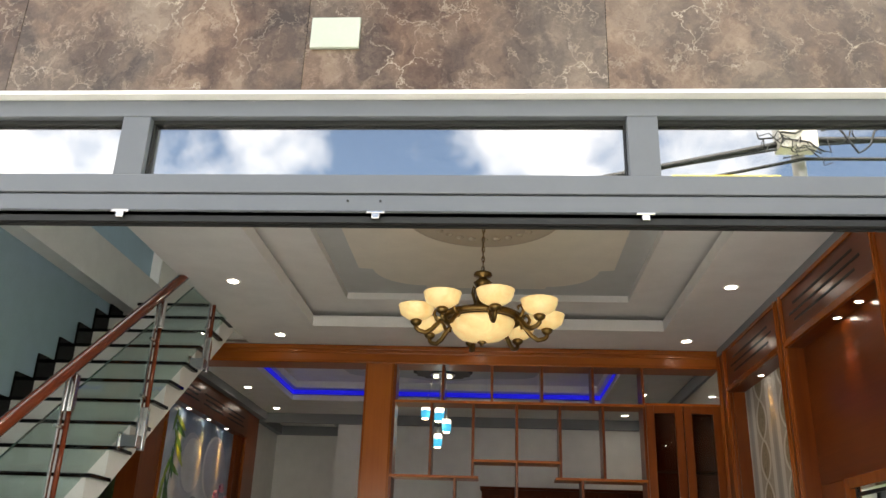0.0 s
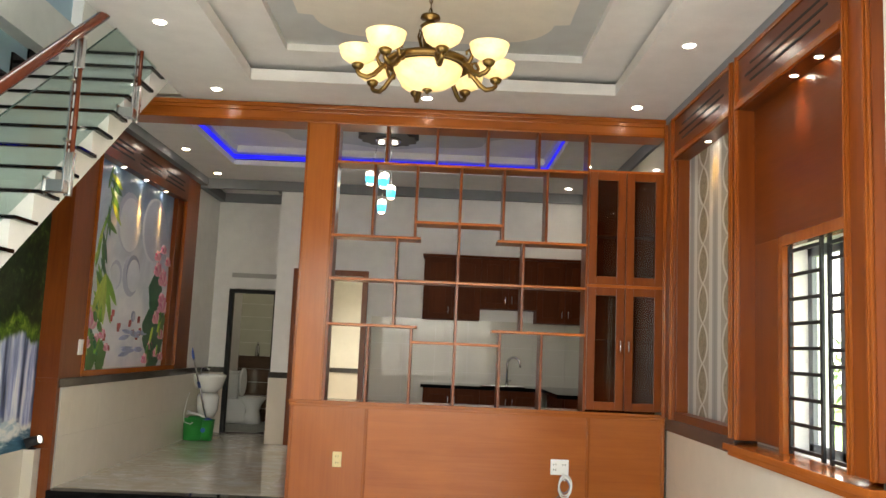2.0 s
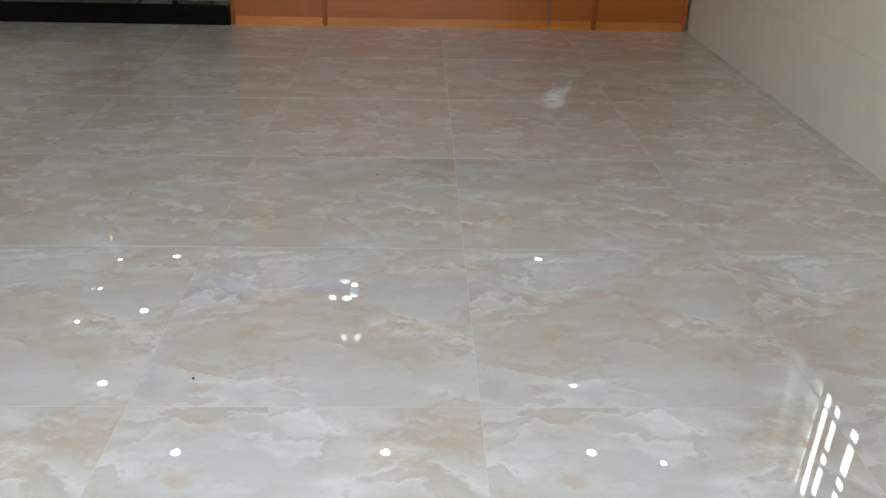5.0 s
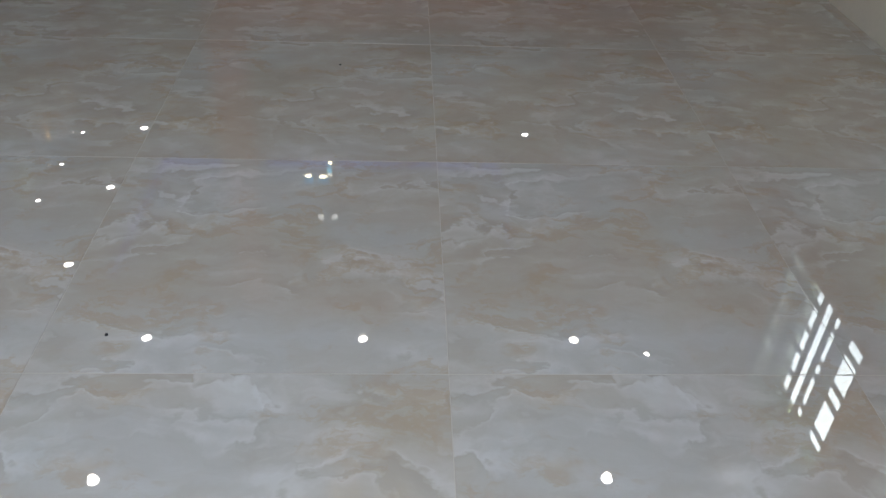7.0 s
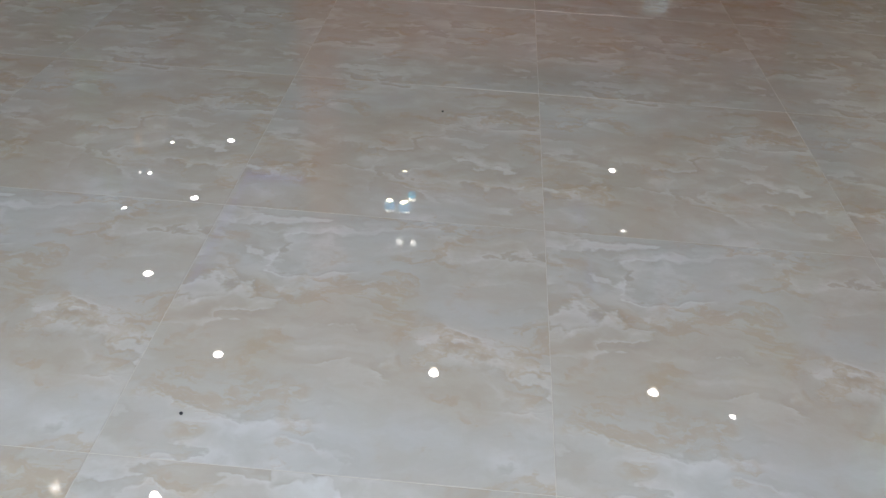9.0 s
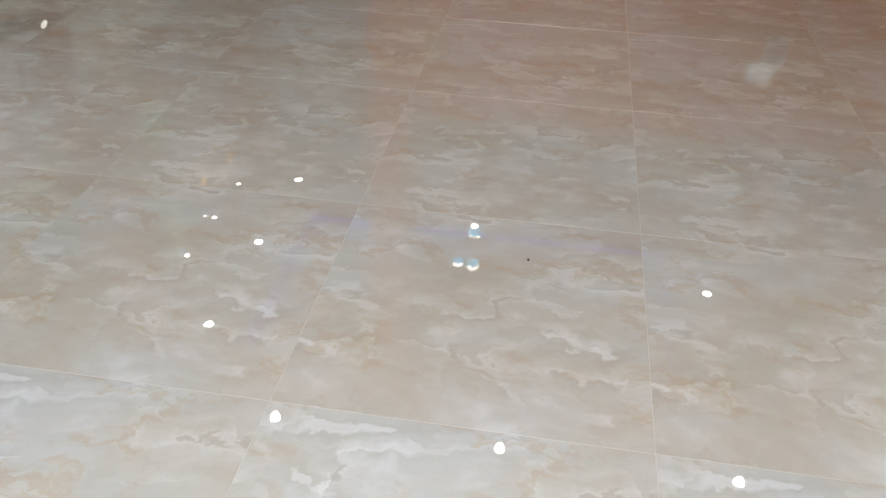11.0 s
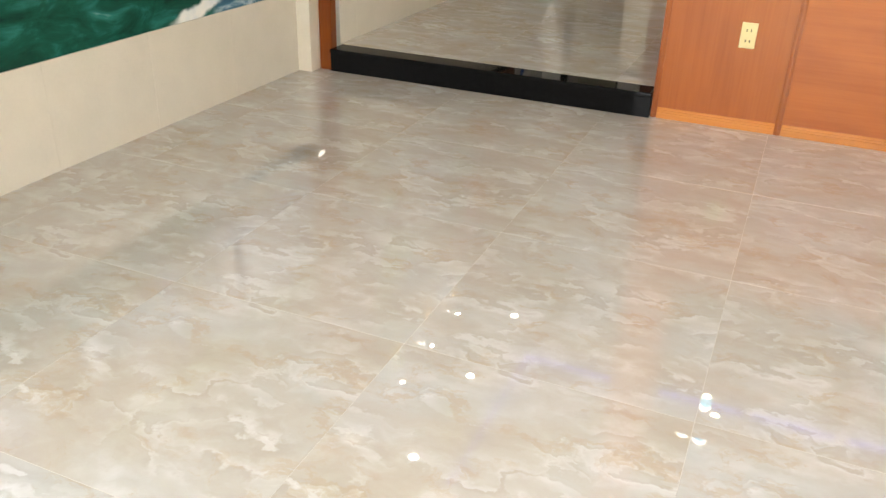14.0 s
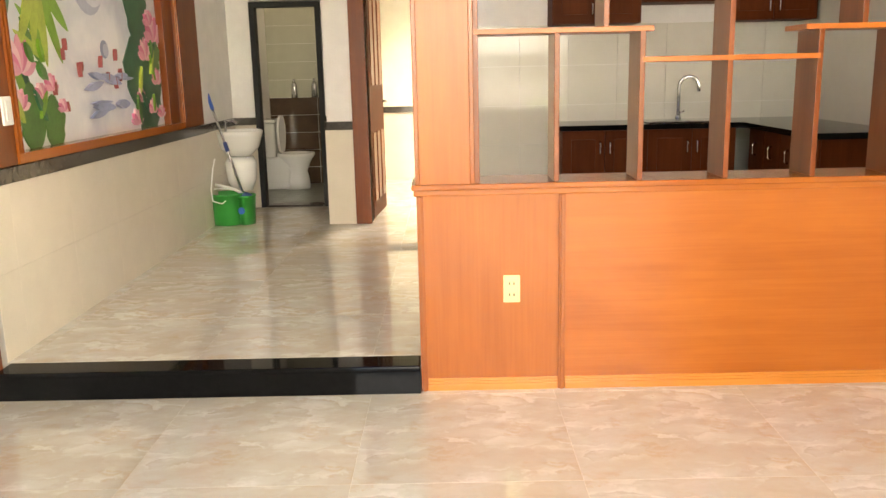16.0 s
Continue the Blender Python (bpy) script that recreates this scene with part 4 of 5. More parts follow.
structure("pilaster_left", boxes([(XL, -1.87, -0.0235, 0.0, 0.4475, 3.2), (-1.95, -1.87, -0.0235, 0.0, 0.0, 0.4475), (-1.89, -1.866, -0.030, 0.03, 0.0, 3.2), (XL, -1.864, -0.032, 0.03, 0.975, 1.0)], 0.003), M_WOOD_SHADED, "varnished wooden corner pilaster")
spot = thing("spotlight", (-1.995, -0.075, 0.447), "small black spotlight with two heads on the plinth", "spotlight")
part("base", lathe([(0.0, 0.0), (0.030, 0.0), (0.030, 0.010), (0.010, 0.014), (0.010, 0.05), (0.0, 0.05)], steps=16), M_IRON, spot)
for y, turn in ((-0.045, 25), (0.03, -15)):
    hd = part("head", lathe([(0.0, -0.05), (0.026, -0.046), (0.036, -0.02), (0.038, 0.045), (0.033, 0.045), (0.030, 0.030), (0.0, 0.030)], steps=20), M_IRON, spot)
    hd.matrix_basis = pose(0.01, y, 0.062, 0, 70 if y > 0 else -110, turn)
    if y > 0:
        part("lens", lathe([(0.0, 0.034), (0.031, 0.034), (0.031, 0.036), (0.0, 0.036)], steps=20), glow("spot_lens", (1.0, 0.97, 0.9), 0.45), hd, "bright glowing lens")

# ---- left wall of the back room: dado, panelling, lotus print ----
tiled("dado_left", -1.97, -1.88, 0.10, 4.5, 0.13, 0.925, 0.60, 0.3975, 1, "cream glossy tiled dado of the back room")
structure("dado_cap_left", boxes([(-1.97, -1.862, 0.0, 3.5, 0.925, 0.995), (-1.97, -1.885, 3.5, 4.5, 0.925, 0.995), (-1.885, -1.68, 4.47, 4.5, 0.925, 0.995), (-1.02, -0.865, 4.47, 4.5, 0.925, 0.995), (-0.885, -0.865, 3.478, 4.47, 0.925, 0.995), (-0.865, -0.64, 3.478, 3.5, 0.925, 0.995)], 0.003), M_CAP, "dark granite dado capping of the back room")
structure("dado_corner", boxes([(-0.865, -0.64, 3.484, 3.5, 0.13, 0.925), (-0.881, -0.865, 3.484, 4.5, 0.13, 0.925), (-1.88, -1.68, 4.484, 4.5, 0.13, 0.925), (-1.02, -0.881, 4.484, 4.5, 0.13, 0.925)]), M_WALLTILE, "cream tiled lower walls by the bathroom")
panel2 = thing("wall_panelling", (-1.92, 1.7, 1.0), "varnished wooden panelling framing a lotus print", "panelling")


def at_panel2(rows, bevel=0.003):
    return boxes([(a + 1.92, b + 1.92, c - 1.7, d - 1.7, e - 1.0, f - 1.0) for a, b, c, d, e, f in rows], bevel)


part("side_board", at_panel2([(-1.97, -1.872, 0.0, 0.40, 1.0, 3.27)]), M_WOOD_SHADED, panel2)
part("side_board", at_panel2([(-1.97, -1.872, 2.92, 3.44, 1.0, 3.27)]), M_WOOD_SHADED, panel2)
part("reveal", at_panel2([(-1.97, -1.90, 2.705, 2.92, 1.0, 2.98)]), M_WOOD_SHADED, panel2)
part("reveal", at_panel2([(-1.97, -1.945, 0.40, 0.535, 1.0, 2.98)]), M_WOOD_SHADED, panel2)
part("header", at_panel2([(-1.97, -1.855, 0.40, 2.92, 2.96, 3.27)]), M_WOOD_Y_SHADED, panel2)
part("bottom_rail", at_panel2([(-1.97, -1.862, 0.40, 2.92, 1.0, 1.05)]), M_SILL, panel2)
for y in (0.42, 2.90):
    part("moulding", at_panel2([(-1.872, -1.858, y - 0.025, y + 0.025, 1.05, 2.96), (-1.858, -1.850, y - 0.009, y + 0.009, 1.05, 2.96)]), M_TRIM, panel2)
for y0, y1 in ((0.55, 1.15), (1.30, 1.95), (2.10, 2.75)):
    for z, d in ((3.06, 0.0), (3.11, 0.05), (3.16, 0.0)):
        part("slot", at_panel2([(-1.856, -1.851, y0 + d, y1 - d, z - 0.008, z + 0.008)], 0), M_DARK, panel2, "dark routed slot")

picture = thing("lotus_print", (-1.955, 1.62, 1.98), "printed wall panel with bamboo, pink lotus and grey discs", "print")

picture.scale = (1, 1.05, 1)


def print_ground():
    m, t, p = nodes_of("pale_print_ground")
    n = noise_of(t, coords(t), 2.2, 5, 0.55, 0.5)
    sep = t.nodes.new("ShaderNodeSeparateXYZ")
    t.links.new(t.nodes.new("ShaderNodeTexCoord").outputs["Object"], sep.inputs[0])
    up = t.nodes.new("ShaderNodeMapRange")
    t.links.new(sep.outputs["Z"], up.inputs["Value"])
    up.inputs["From Min"].default_value, up.inputs["From Max"].default_value = -0.35, 0.95
    c = mixed(t, up.outputs["Result"], ramp_of(t, n, [(0.35, (0.56, 0.58, 0.66)), (0.6, (0.76, 0.76, 0.79))]), ramp_of(t, n, [(0.36, (0.07, 0.13, 0.26)), (0.55, (0.17, 0.27, 0.44)), (0.70, (0.40, 0.47, 0.60))]))
    t.links.new(c, p.inputs["Base Color"])
    p.inputs["Roughness"].default_value = 0.35
    return m


part("ground", box(-0.006, 0.006, -1.03, 1.03, -0.93, 0.98), print_ground(), picture)
LAYER = [0.0065]


def patch(name, outline, material, label=""):
    """A flat printed shape on the panel."""
    LAYER[0] += 0.00012
    return part(name, prism(outline, "x", 0.006, LAYER[0] + 0.0008), material, picture, label)


def blade(y, z, length, angle, width):
    c, s = math.cos(angle), math.sin(angle)
    side = [(u * length, width * math.sin(math.pi * u) ** 0.8) for u in (0.0, 0.15, 0.35, 0.55, 0.75, 0.9, 1.0)]
    pts_ = side + [(u, -w) for u, w in side[-2:0:-1]]
    return [(y + u * c - w * s, z + u * s + w * c) for u, w in pts_]


def disc(y, z, r, n=24):
    return [(y + r * math.cos(2 * math.pi * k / n), z + r * math.sin(2 * math.pi * k / n)) for k in range(n)]


P_DISC = [plain("print_disc", c, 0.35, vary=0.12, scale=3) for c in ((0.38, 0.41, 0.53), (0.22, 0.25, 0.38), (0.58, 0.60, 0.68))]
P_LEAF = [plain("print_leaf", c, 0.35, vary=0.3, scale=8) for c in ((0.05, 0.16, 0.03), (0.14, 0.30, 0.03), (0.02, 0.10, 0.05), (0.34, 0.42, 0.07))]
P_PINK = [plain("print_petal", c, 0.35, vary=0.15, scale=8) for c in ((0.68, 0.28, 0.38), (0.74, 0.45, 0.50), (0.60, 0.15, 0.28))]
P_BLUE = plain("print_water", (0.30, 0.34, 0.52), 0.35, vary=0.3, scale=8)
P_RED = plain("print_fish", (0.30, 0.07, 0.07), 0.35)
for y, z, r, k in ((-0.20, 0.50, 0.30, 0), (-0.17, 0.48, 0.27, 2), (0.50, 0.52, 0.35, 2), (0.53, 0.52, 0.33, 0), (-0.05, -0.02, 0.21, 0), (0.0, 0.02, 0.175, 1), (0.015, -0.015, 0.165, 2), (-0.42, -0.04, 0.14, 0), (-0.44, -0.06, 0.12, 2), (0.10, -0.42, 0.055, 1), (0.12, -0.425, 0.04, 0), (0.80, 0.22, 0.12, 1), (0.82, 0.20, 0.10, 0)):
    patch("disc", disc(y, z, r), P_DISC[k])
rnd = random.Random(4)
patch("stem", [(-0.80, -0.4), (-0.79, -0.4), (-0.62, 0.9), (-0.64, 0.9)], P_LEAF[0])
for k in range(24):
    zz = 0.95 - k * 0.062
    patch("bamboo_leaf", blade(-0.66 - 0.012 * k + rnd.uniform(-0.05, 0.05), zz, rnd.uniform(0.22, 0.36), rnd.choice((-0.9, -1.2, -0.5, -1.9, -2.2)) + rnd.uniform(-0.2, 0.2), rnd.uniform(0.022, 0.036)), P_LEAF[(0, 3, 2, 1)[k % 4]])
for a in (-0.75, -1.15, -1.5, -1.8, -2.1):
    patch("bamboo_leaf", blade(-0.66, -0.05, 0.46 + 0.05 * math.cos(5 * a), a, 0.042), P_LEAF[3 if a < -1.3 else 1])
for y, z, r in ((-0.84, -0.78, 0.13), (-0.62, -0.82, 0.11), (0.66, -0.15, 0.18), (0.55, -0.55, 0.17), (0.80, -0.68, 0.20), (0.70, -0.84, 0.15), (0.90, -0.45, 0.12)):
    patch("lotus_leaf", [(y + r * (1 + 0.12 * math.sin(5 * a) + 0.06 * math.sin(9 * a)) * math.cos(a), z + 1.25 * r * (1 + 0.1 * math.cos(4 * a)) * math.sin(a)) for a in (k * math.pi / 12 for k in range(24))], P_LEAF[2 if r > 0.14 else 0])
for y, z, r in ((-0.90, -0.50, 0.15), (0.86, 0.02, 0.15), (0.70, 0.10, 0.13), (0.92, -0.28, 0.16), (0.74, -0.42, 0.12), (0.92, -0.60, 0.09), (0.80, -0.80, 0.08), (-0.62, -0.62, 0.07)):
    for k in range(7):
        a = math.pi / 2 + (k - 3) * 0.42
        patch("petal", blade(y, z - r * 0.4, r * (1.25 - 0.06 * abs(k - 3)), a, r * 0.24), P_PINK[k % 3])
for y, z, r in ((-0.95, -0.70, 0.09), (-0.74, -0.66, 0.07), (-0.52, -0.74, 0.06), (0.60, -0.72, 0.08), (0.50, -0.86, 0.09), (0.97, 0.22, 0.08), (0.64, 0.25, 0.09), (0.80, 0.34, 0.08), (0.95, -0.84, 0.07), (0.84, -0.20, 0.09)):
    for k in range(6):
        a = math.pi / 2 + (k - 2.5) * 0.5
        patch("petal", blade(y, z - r * 0.4, r * (1.2 - 0.06 * abs(k - 2.5)), a, r * 0.22), P_PINK[(k + 1) % 3])
for k in range(14):
    patch("reed_leaf", blade(rnd.choice((-0.85, -0.7, 0.62, 0.78, 0.9)) + rnd.uniform(-0.1, 0.1), rnd.uniform(-0.92, -0.45), rnd.uniform(0.10, 0.2), rnd.uniform(0.7, 2.4), rnd.uniform(0.012, 0.025)), P_LEAF[k % 4])
for k in range(9):
    patch("ripple", blade(rnd.uniform(-0.25, 0.30), rnd.uniform(-0.86, -0.52), rnd.uniform(0.15, 0.32), rnd.uniform(-0.25, 0.25), rnd.uniform(0.012, 0.03)), P_BLUE)
for k in range(11):
    patch("fish", blade(rnd.uniform(-0.6, 0.35), rnd.uniform(-0.80, -0.40), rnd.uniform(0.05, 0.085), rnd.uniform(1.1, 1.9), 0.006), P_RED)
tagged(part("light_switch", boxes([(-1.872, -1.860, 0.305, 0.385, 1.185, 1.315), (-1.862, -1.856, 0.325, 0.365, 1.205, 1.295)], 0.003), M_WPLASTIC), "white plastic light switch plate on the panelling", "light switch")


# ---- sockets and cable on the partition ----
def socket(name, x, z, w, h, material, label, holes):
    s = thing(name, (x, -0.001, z), label, "socket")
    part("plate", box(-w / 2, w / 2, -0.010, 0.0, -h / 2, h / 2, 0.003), material, s)
    for hx, hz in holes:
        part("outlet", boxes([(hx - 0.012, hx - 0.007, -0.012, -0.009, hz - 0.006, hz + 0.006), (hx + 0.007, hx + 0.012, -0.012, -0.009, hz - 0.006, hz + 0.006)]), M_DARK, s, "dark pin slots")
    return s


socket("wall_socket", 0.40, 0.459, 0.072, 0.12, M_IVORY, "ivory double socket on the wooden divider", ((0, 0.025), (0, -0.025)))
socket("wall_socket", 2.177, 0.472, 0.145, 0.12, M_WPLASTIC, "white socket plate with plugs on the wooden divider", ((-0.04, 0.02), (-0.04, -0.02), (0.035, 0.02)))
M_BLUECABLE = plain("blue_grey_cable", (0.16, 0.20, 0.30), 0.45, bump=0)
coil = thing("cable_coil", (2.215, -0.03, 0.33), "coiled white cable hanging from the socket", "cable")
for k in range(7):
    r, ph = 0.052 + 0.004 * (k % 3), 0.2 * k
    loop = [(r * 0.85 * math.cos(a + ph) + 0.004 * (k % 2), -0.012 * (k % 3) + 0.005 * math.sin(2 * a), r * 1.35 * math.sin(a + ph) + 0.006 * k - 0.02) for a in (2 * math.pi * j / 22 for j in range(22))]
    part("loop", tube(loop, 0.0042, 6, closed=True), M_WPLASTIC if k % 3 else M_BLUECABLE, coil, "" if k % 3 else "blue-grey cable strand")
part("lead", tube([(-0.01, 0.02, 0.10), (-0.02, -0.01, 0.07), (0.0, -0.01, 0.04)], 0.004, 6), M_WPLASTIC, coil)
part("tail", tube([(-0.02, 0.0, -0.06), (-0.09, 0.008, -0.12), (-0.13, 0.014, -0.18), (-0.12, 0.014, -0.30)], 0.005, 6), plain("grey_cable", (0.10, 0.10, 0.13), 0.5), coil, "loose dark cable end")

# ---- chandelier ----
ch = thing("chandelier", (1.04, -2.45, 3.505), "brass chandelier with glowing cream glass bowls", "chandelier")
part("canopy", lathe([(0.0, 0.0), (0.062, 0.0), (0.066, -0.012), (0.05, -0.022), (0.055, -0.030), (0.03, -0.045), (0.008, -0.055), (0.0, -0.06)], steps=24), M_BRASS, ch)
z = -0.055
for k in range(9):
    lk = [(0.008 * math.cos(a), 0.0, z - 0.017 + 0.019 * math.sin(a)) for a in (2 * math.pi * j / 12 for j in range(12))]
    o = part("chain_link", tube(lk, 0.0028, 6, closed=True), M_BRASS, ch)
    o.rotation_euler = (0, 0, k * math.pi / 2)
    z -= 0.031
part("cable", tube([(0.003, 0.003, -0.05), (-0.004, 0.004, -0.18), (0.003, -0.003, -0.34)], 0.0025, 6), M_DARK, ch)
part("stem", lathe([(0.0, -0.325), (0.012, -0.330), (0.05, -0.345), (0.055, -0.360), (0.02, -0.370), (0.03, -0.385), (0.055, -0.405), (0.04, -0.425), (0.028, -0.450), (0.04, -0.470), (0.036, -0.520), (0.05, -0.580), (0.07, -0.620), (0.05, -0.635), (0.0, -0.640)], steps=24), M_BRASS, ch)
part("ring", lathe([(0.205, -0.605), (0.225, -0.605), (0.232, -0.620), (0.225, -0.638), (0.205, -0.638), (0.20, -0.620), (0.205, -0.605)], steps=40), M_BRASS, ch)
part("bowl", lathe([(0.0, -0.757), (0.055, -0.753), (0.115, -0.736), (0.162, -0.702), (0.184, -0.655), (0.186, -0.640), (0.179, -0.640), (0.0, -0.645)], steps=40), M_SHADE, ch, "wide glowing cream glass bowl")
part("finial", lathe([(0.0, -0.784), (0.008, -0.781), (0.012, -0.771), (0.028, -0.763), (0.022, -0.755), (0.0, -0.754)], steps=16), M_BRASS, ch)
for k in range(8):
    a = 2 * math.pi * (k + 0.25) / 8
    ca, sa = math.cos(a), math.sin(a)

    def rad(r, zz, side=0.0):
        return (r * ca - side * sa, r * sa + side * ca, zz)

    arm = part("arm", tube([rad(0.21, -0.620), rad(0.25, -0.660), rad(0.29, -0.705), rad(0.325, -0.725), rad(0.362, -0.715), rad(0.378, -0.700), rad(0.378, -0.684)], [0.012, 0.013, 0.014, 0.014, 0.013, 0.012, 0.012], 9), M_BRASS, ch)
    part("scroll", tube([rad(0.225, -0.660), rad(0.262, -0.645), rad(0.278, -0.610), rad(0.262, -0.580), rad(0.24, -0.588), rad(0.243, -0.605)], [0.011, 0.011, 0.010, 0.009, 0.008, 0.006], 8), M_BRASS, arm)
    part("strut", tube([rad(0.03, -0.460), rad(0.055, -0.430), rad(0.062, -0.470), rad(0.045, -0.530), rad(0.06, -0.580), rad(0.20, -0.615)], 0.006, 6), M_BRASS, arm)
    part("cup", lathe([(0.0, -0.650), (0.018, -0.647), (0.03, -0.635), (0.034, -0.620), (0.02, -0.610), (0.0, -0.610)], rad(0.378, -0.04), 16), M_BRASS, arm)
    part("shade", lathe([(0.028, -0.612), (0.060, -0.604), (0.086, -0.585), (0.097, -0.560), (0.100, -0.540), (0.104, -0.534), (0.099, -0.533), (0.091, -0.556), (0.06, -0.590), (0.0, -0.600)], rad(0.378, -0.04), 28), M_SHADE, arm, "glowing cream glass shade")

# ---- pendant cluster over the back room ----
pend = thing("pendant_lamp", (0.57, 1.55, 3.475), "cluster pendant with white and blue glass shades", "pendant lamp")
part("canopy", lathe([(0.0, 0.0), (0.13, 0.0), (0.13, -0.02), (0.12, -0.025), (0.0, -0.025)], steps=28), M_STEEL, pend)
for dx, dy, dz in ((-0.17, 0.03, -0.42), (-0.03, -0.05, -0.46), (0.05, 0.06, -0.55), (-0.04, 0.08, -0.70), (-0.02, 0.0, -0.43)):
    c_ = part("cord", tube([(dx * 0.6, dy * 0.6, -0.02), (dx, dy, dz + 0.08)], 0.003, 6), M_STEEL, pend)
    sh = part("shade", lathe([(0.0, dz + 0.085), (0.03, dz + 0.085), (0.045, dz + 0.07), (0.047, dz + 0.035), (0.0, dz + 0.035)], (dx, dy, 0), 18), M_PWHITE, c_, "glowing white glass")
    part("shade_lower", lathe([(0.0, dz + 0.035), (0.047, dz + 0.035), (0.048, dz), (0.040, dz - 0.045), (0.0, dz - 0.045)], (dx, dy, 0), 18), M_CYAN, sh, "glowing blue glass")
    part("bulb", lathe([(0.0, dz - 0.046), (0.034, dz - 0.046), (0.028, dz - 0.056), (0.0, dz - 0.06)], (dx, dy, 0), 14), M_BULB, sh, "warm glowing bulb")
for dx in (-0.07, 0.07):
    part("bulb", lathe([(0.0, -0.025), (0.028, -0.03), (0.03, -0.05), (0.0, -0.055)], (dx, -0.02, 0), 14), M_PWHITE, pend)


# ---- recessed lights ----
def downlight(x, y, z, r=0.042, power=0.0, cone=100, down=(0, 0, -1), label="round white recessed downlight, lit", group="ceiling downlights"):
    d = thing("downlight", (x, y, z), label, "downlight", group)
    part("rim", lathe([(r * 0.86, -0.003), (r * 1.1, -0.006), (r * 1.22, -0.003), (r * 1.22, 0.0), (r * 0.86, 0.0)], steps=24), M_WPLASTIC, d)
    part("lens", lathe([(0.0, -0.0045), (r * 0.88, -0.0045), (r * 0.88, -0.001), (0.0, -0.001)], steps=20), M_LAMP, d)
    if power:
        lamp = new("downlight_lamp", bpy.data.lights.new("downlight_lamp", "SPOT"))
        lamp.data.energy, lamp.data.spot_size, lamp.data.spot_blend, lamp.data.shadow_soft_size = power, radians(cone), 0.9, 0.03
        lamp.data.color = (1.0, 0.88, 0.72) if cone > 90 else (1.0, 0.54, 0.14)
        lamp.parent = d
        lamp.matrix_basis = look((0, 0, -0.03), Vector((0, 0, -0.03)) + Vector(down))
    return d


for x, y in ((-0.70, -0.31), (0.99, -0.31), (2.68, -0.31), (-0.70, -1.68), (2.68, -1.68), (-0.70, -3.22), (2.68, -3.22)):
    downlight(x, y, CZ, power=2.0)
for x, y in ((-1.60, 1.88), (-1.58, 3.11), (2.68, 3.11), (2.68, 1.88), (-1.60, 0.62), (2.68, 0.62)):
    downlight(x, y, CZ, power=2.0 if x < 0 else 0.8)
for x, y in ((3.06, -0.90),):
    downlight(x, y, 2.95, 0.022, 3.0, 60, (0.05, 0, -1), "small gold spotlight in the panelling header", "panel spotlights")
for x, y, w in ((3.055, -2.36, 3.5), (3.055, -2.66, 0.0)):
    downlight(x, y, 2.95, 0.022, w, 50, (0.05, 0, -1), "small gold spotlight in the panelling header", "panel spotlights")
for y in (1.02, 1.64, 2.26):
    downlight(-1.900, y, 2.96, 0.022, 26.0, 19, (-0.19, 0, -1), "small gold spotlight in the panelling header", "panel spotlights")

# ---- kitchen ----
KZ = 0.13


def cupboard(name, x0, x1, y0, y1, z0, z1, doors, label, face="y", handle_z=0.12):
    c = thing(name, ((x0 + x1) / 2, (y0 + y1) / 2, z0), label, "cabinet")
    w, d, h = (x1 - x0) / 2, (y1 - y0) / 2, z1 - z0
    part("body", box(-w, w, -d + 0.02, d, 0, h) if face == "y" else box(-w + 0.02, w, -d + 0.001, d - 0.001, 0, h), M_KWOOD, c)
    step = 2 * w / doors if face == "y" else 2 * d / doors
    for k in range(doors):
        if face == "y":
            a, b = -w + k * step + 0.003, -w + (k + 1) * step - 0.003
            dr = part("door", boxes([(a, b, -d, -d + 0.018, 0.004, h - 0.004)], 0.003), M_KWOOD, c)
            part("raised_panel", box(a + 0.07, b - 0.07, -d - 0.006, -d, 0.07, h - 0.07, 0.005), M_KWOOD, dr)
            hx = b - 0.035 if k % 2 == 0 else a + 0.035
            part("handle", tube([(hx, -d - 0.002, handle_z), (hx, -d - 0.024, handle_z + 0.012), (hx, -d - 0.024, handle_z + 0.085), (hx, -d - 0.002, handle_z + 0.097)], 0.006, 8), M_STEEL, dr, "small bright handle")
        else:
            a, b = -d + k * step + 0.003, -d + (k + 1) * step - 0.003
            dr = part("door", boxes([(-w, -w + 0.018, a, b, 0.004, h - 0.004)], 0.003), M_KWOOD, c)
            hy = (a + b) / 2
            part("handle", tube([(-w - 0.002, hy, h - 0.2), (-w - 0.024, hy, h - 0.19), (-w - 0.024, hy, h - 0.12), (-w - 0.002, hy, h - 0.11)], 0.006, 8), M_STEEL, dr, "small bright handle")
    return c


cupboard("wall_cabinet", 0.97, 1.66, 3.18, 3.50, 1.72, 2.47, 2, "dark reddish wooden kitchen wall cabinet", handle_z=0.06)
cupboard("wall_cabinet", 1.66, 2.34, 3.18, 3.50, 1.87, 2.47, 2, "dark reddish wooden wall cabinet above the hood space", handle_z=0.06)
cupboard("wall_cabinet", 2.34, 3.02, 3.18, 3.50, 1.72, 2.47, 2, "dark reddish wooden kitchen wall cabinet", handle_z=0.06)
structure("cabinet_cornice", boxes([(0.95, 3.03, 3.16, 3.50, 2.47, 2.50)], 0.005), M_KWOOD, "dark wooden cornice on the wall cabinets")
for x0, x1 in ((1.02, 1.68), (1.68, 2.36)):
    cupboard("base_cabinet", x0, x1, 2.95, 3.50, KZ, 0.915, 2, "reddish wooden kitchen base cabinet", handle_z=0.60)
for y0, y1 in ((1.75, 2.35), (2.35, 2.95)):
    cupboard("base_cabinet", 2.46, 3.05, y0, y1, KZ, 0.915, 2, "reddish wooden base cabinet along the side wall", face="x")
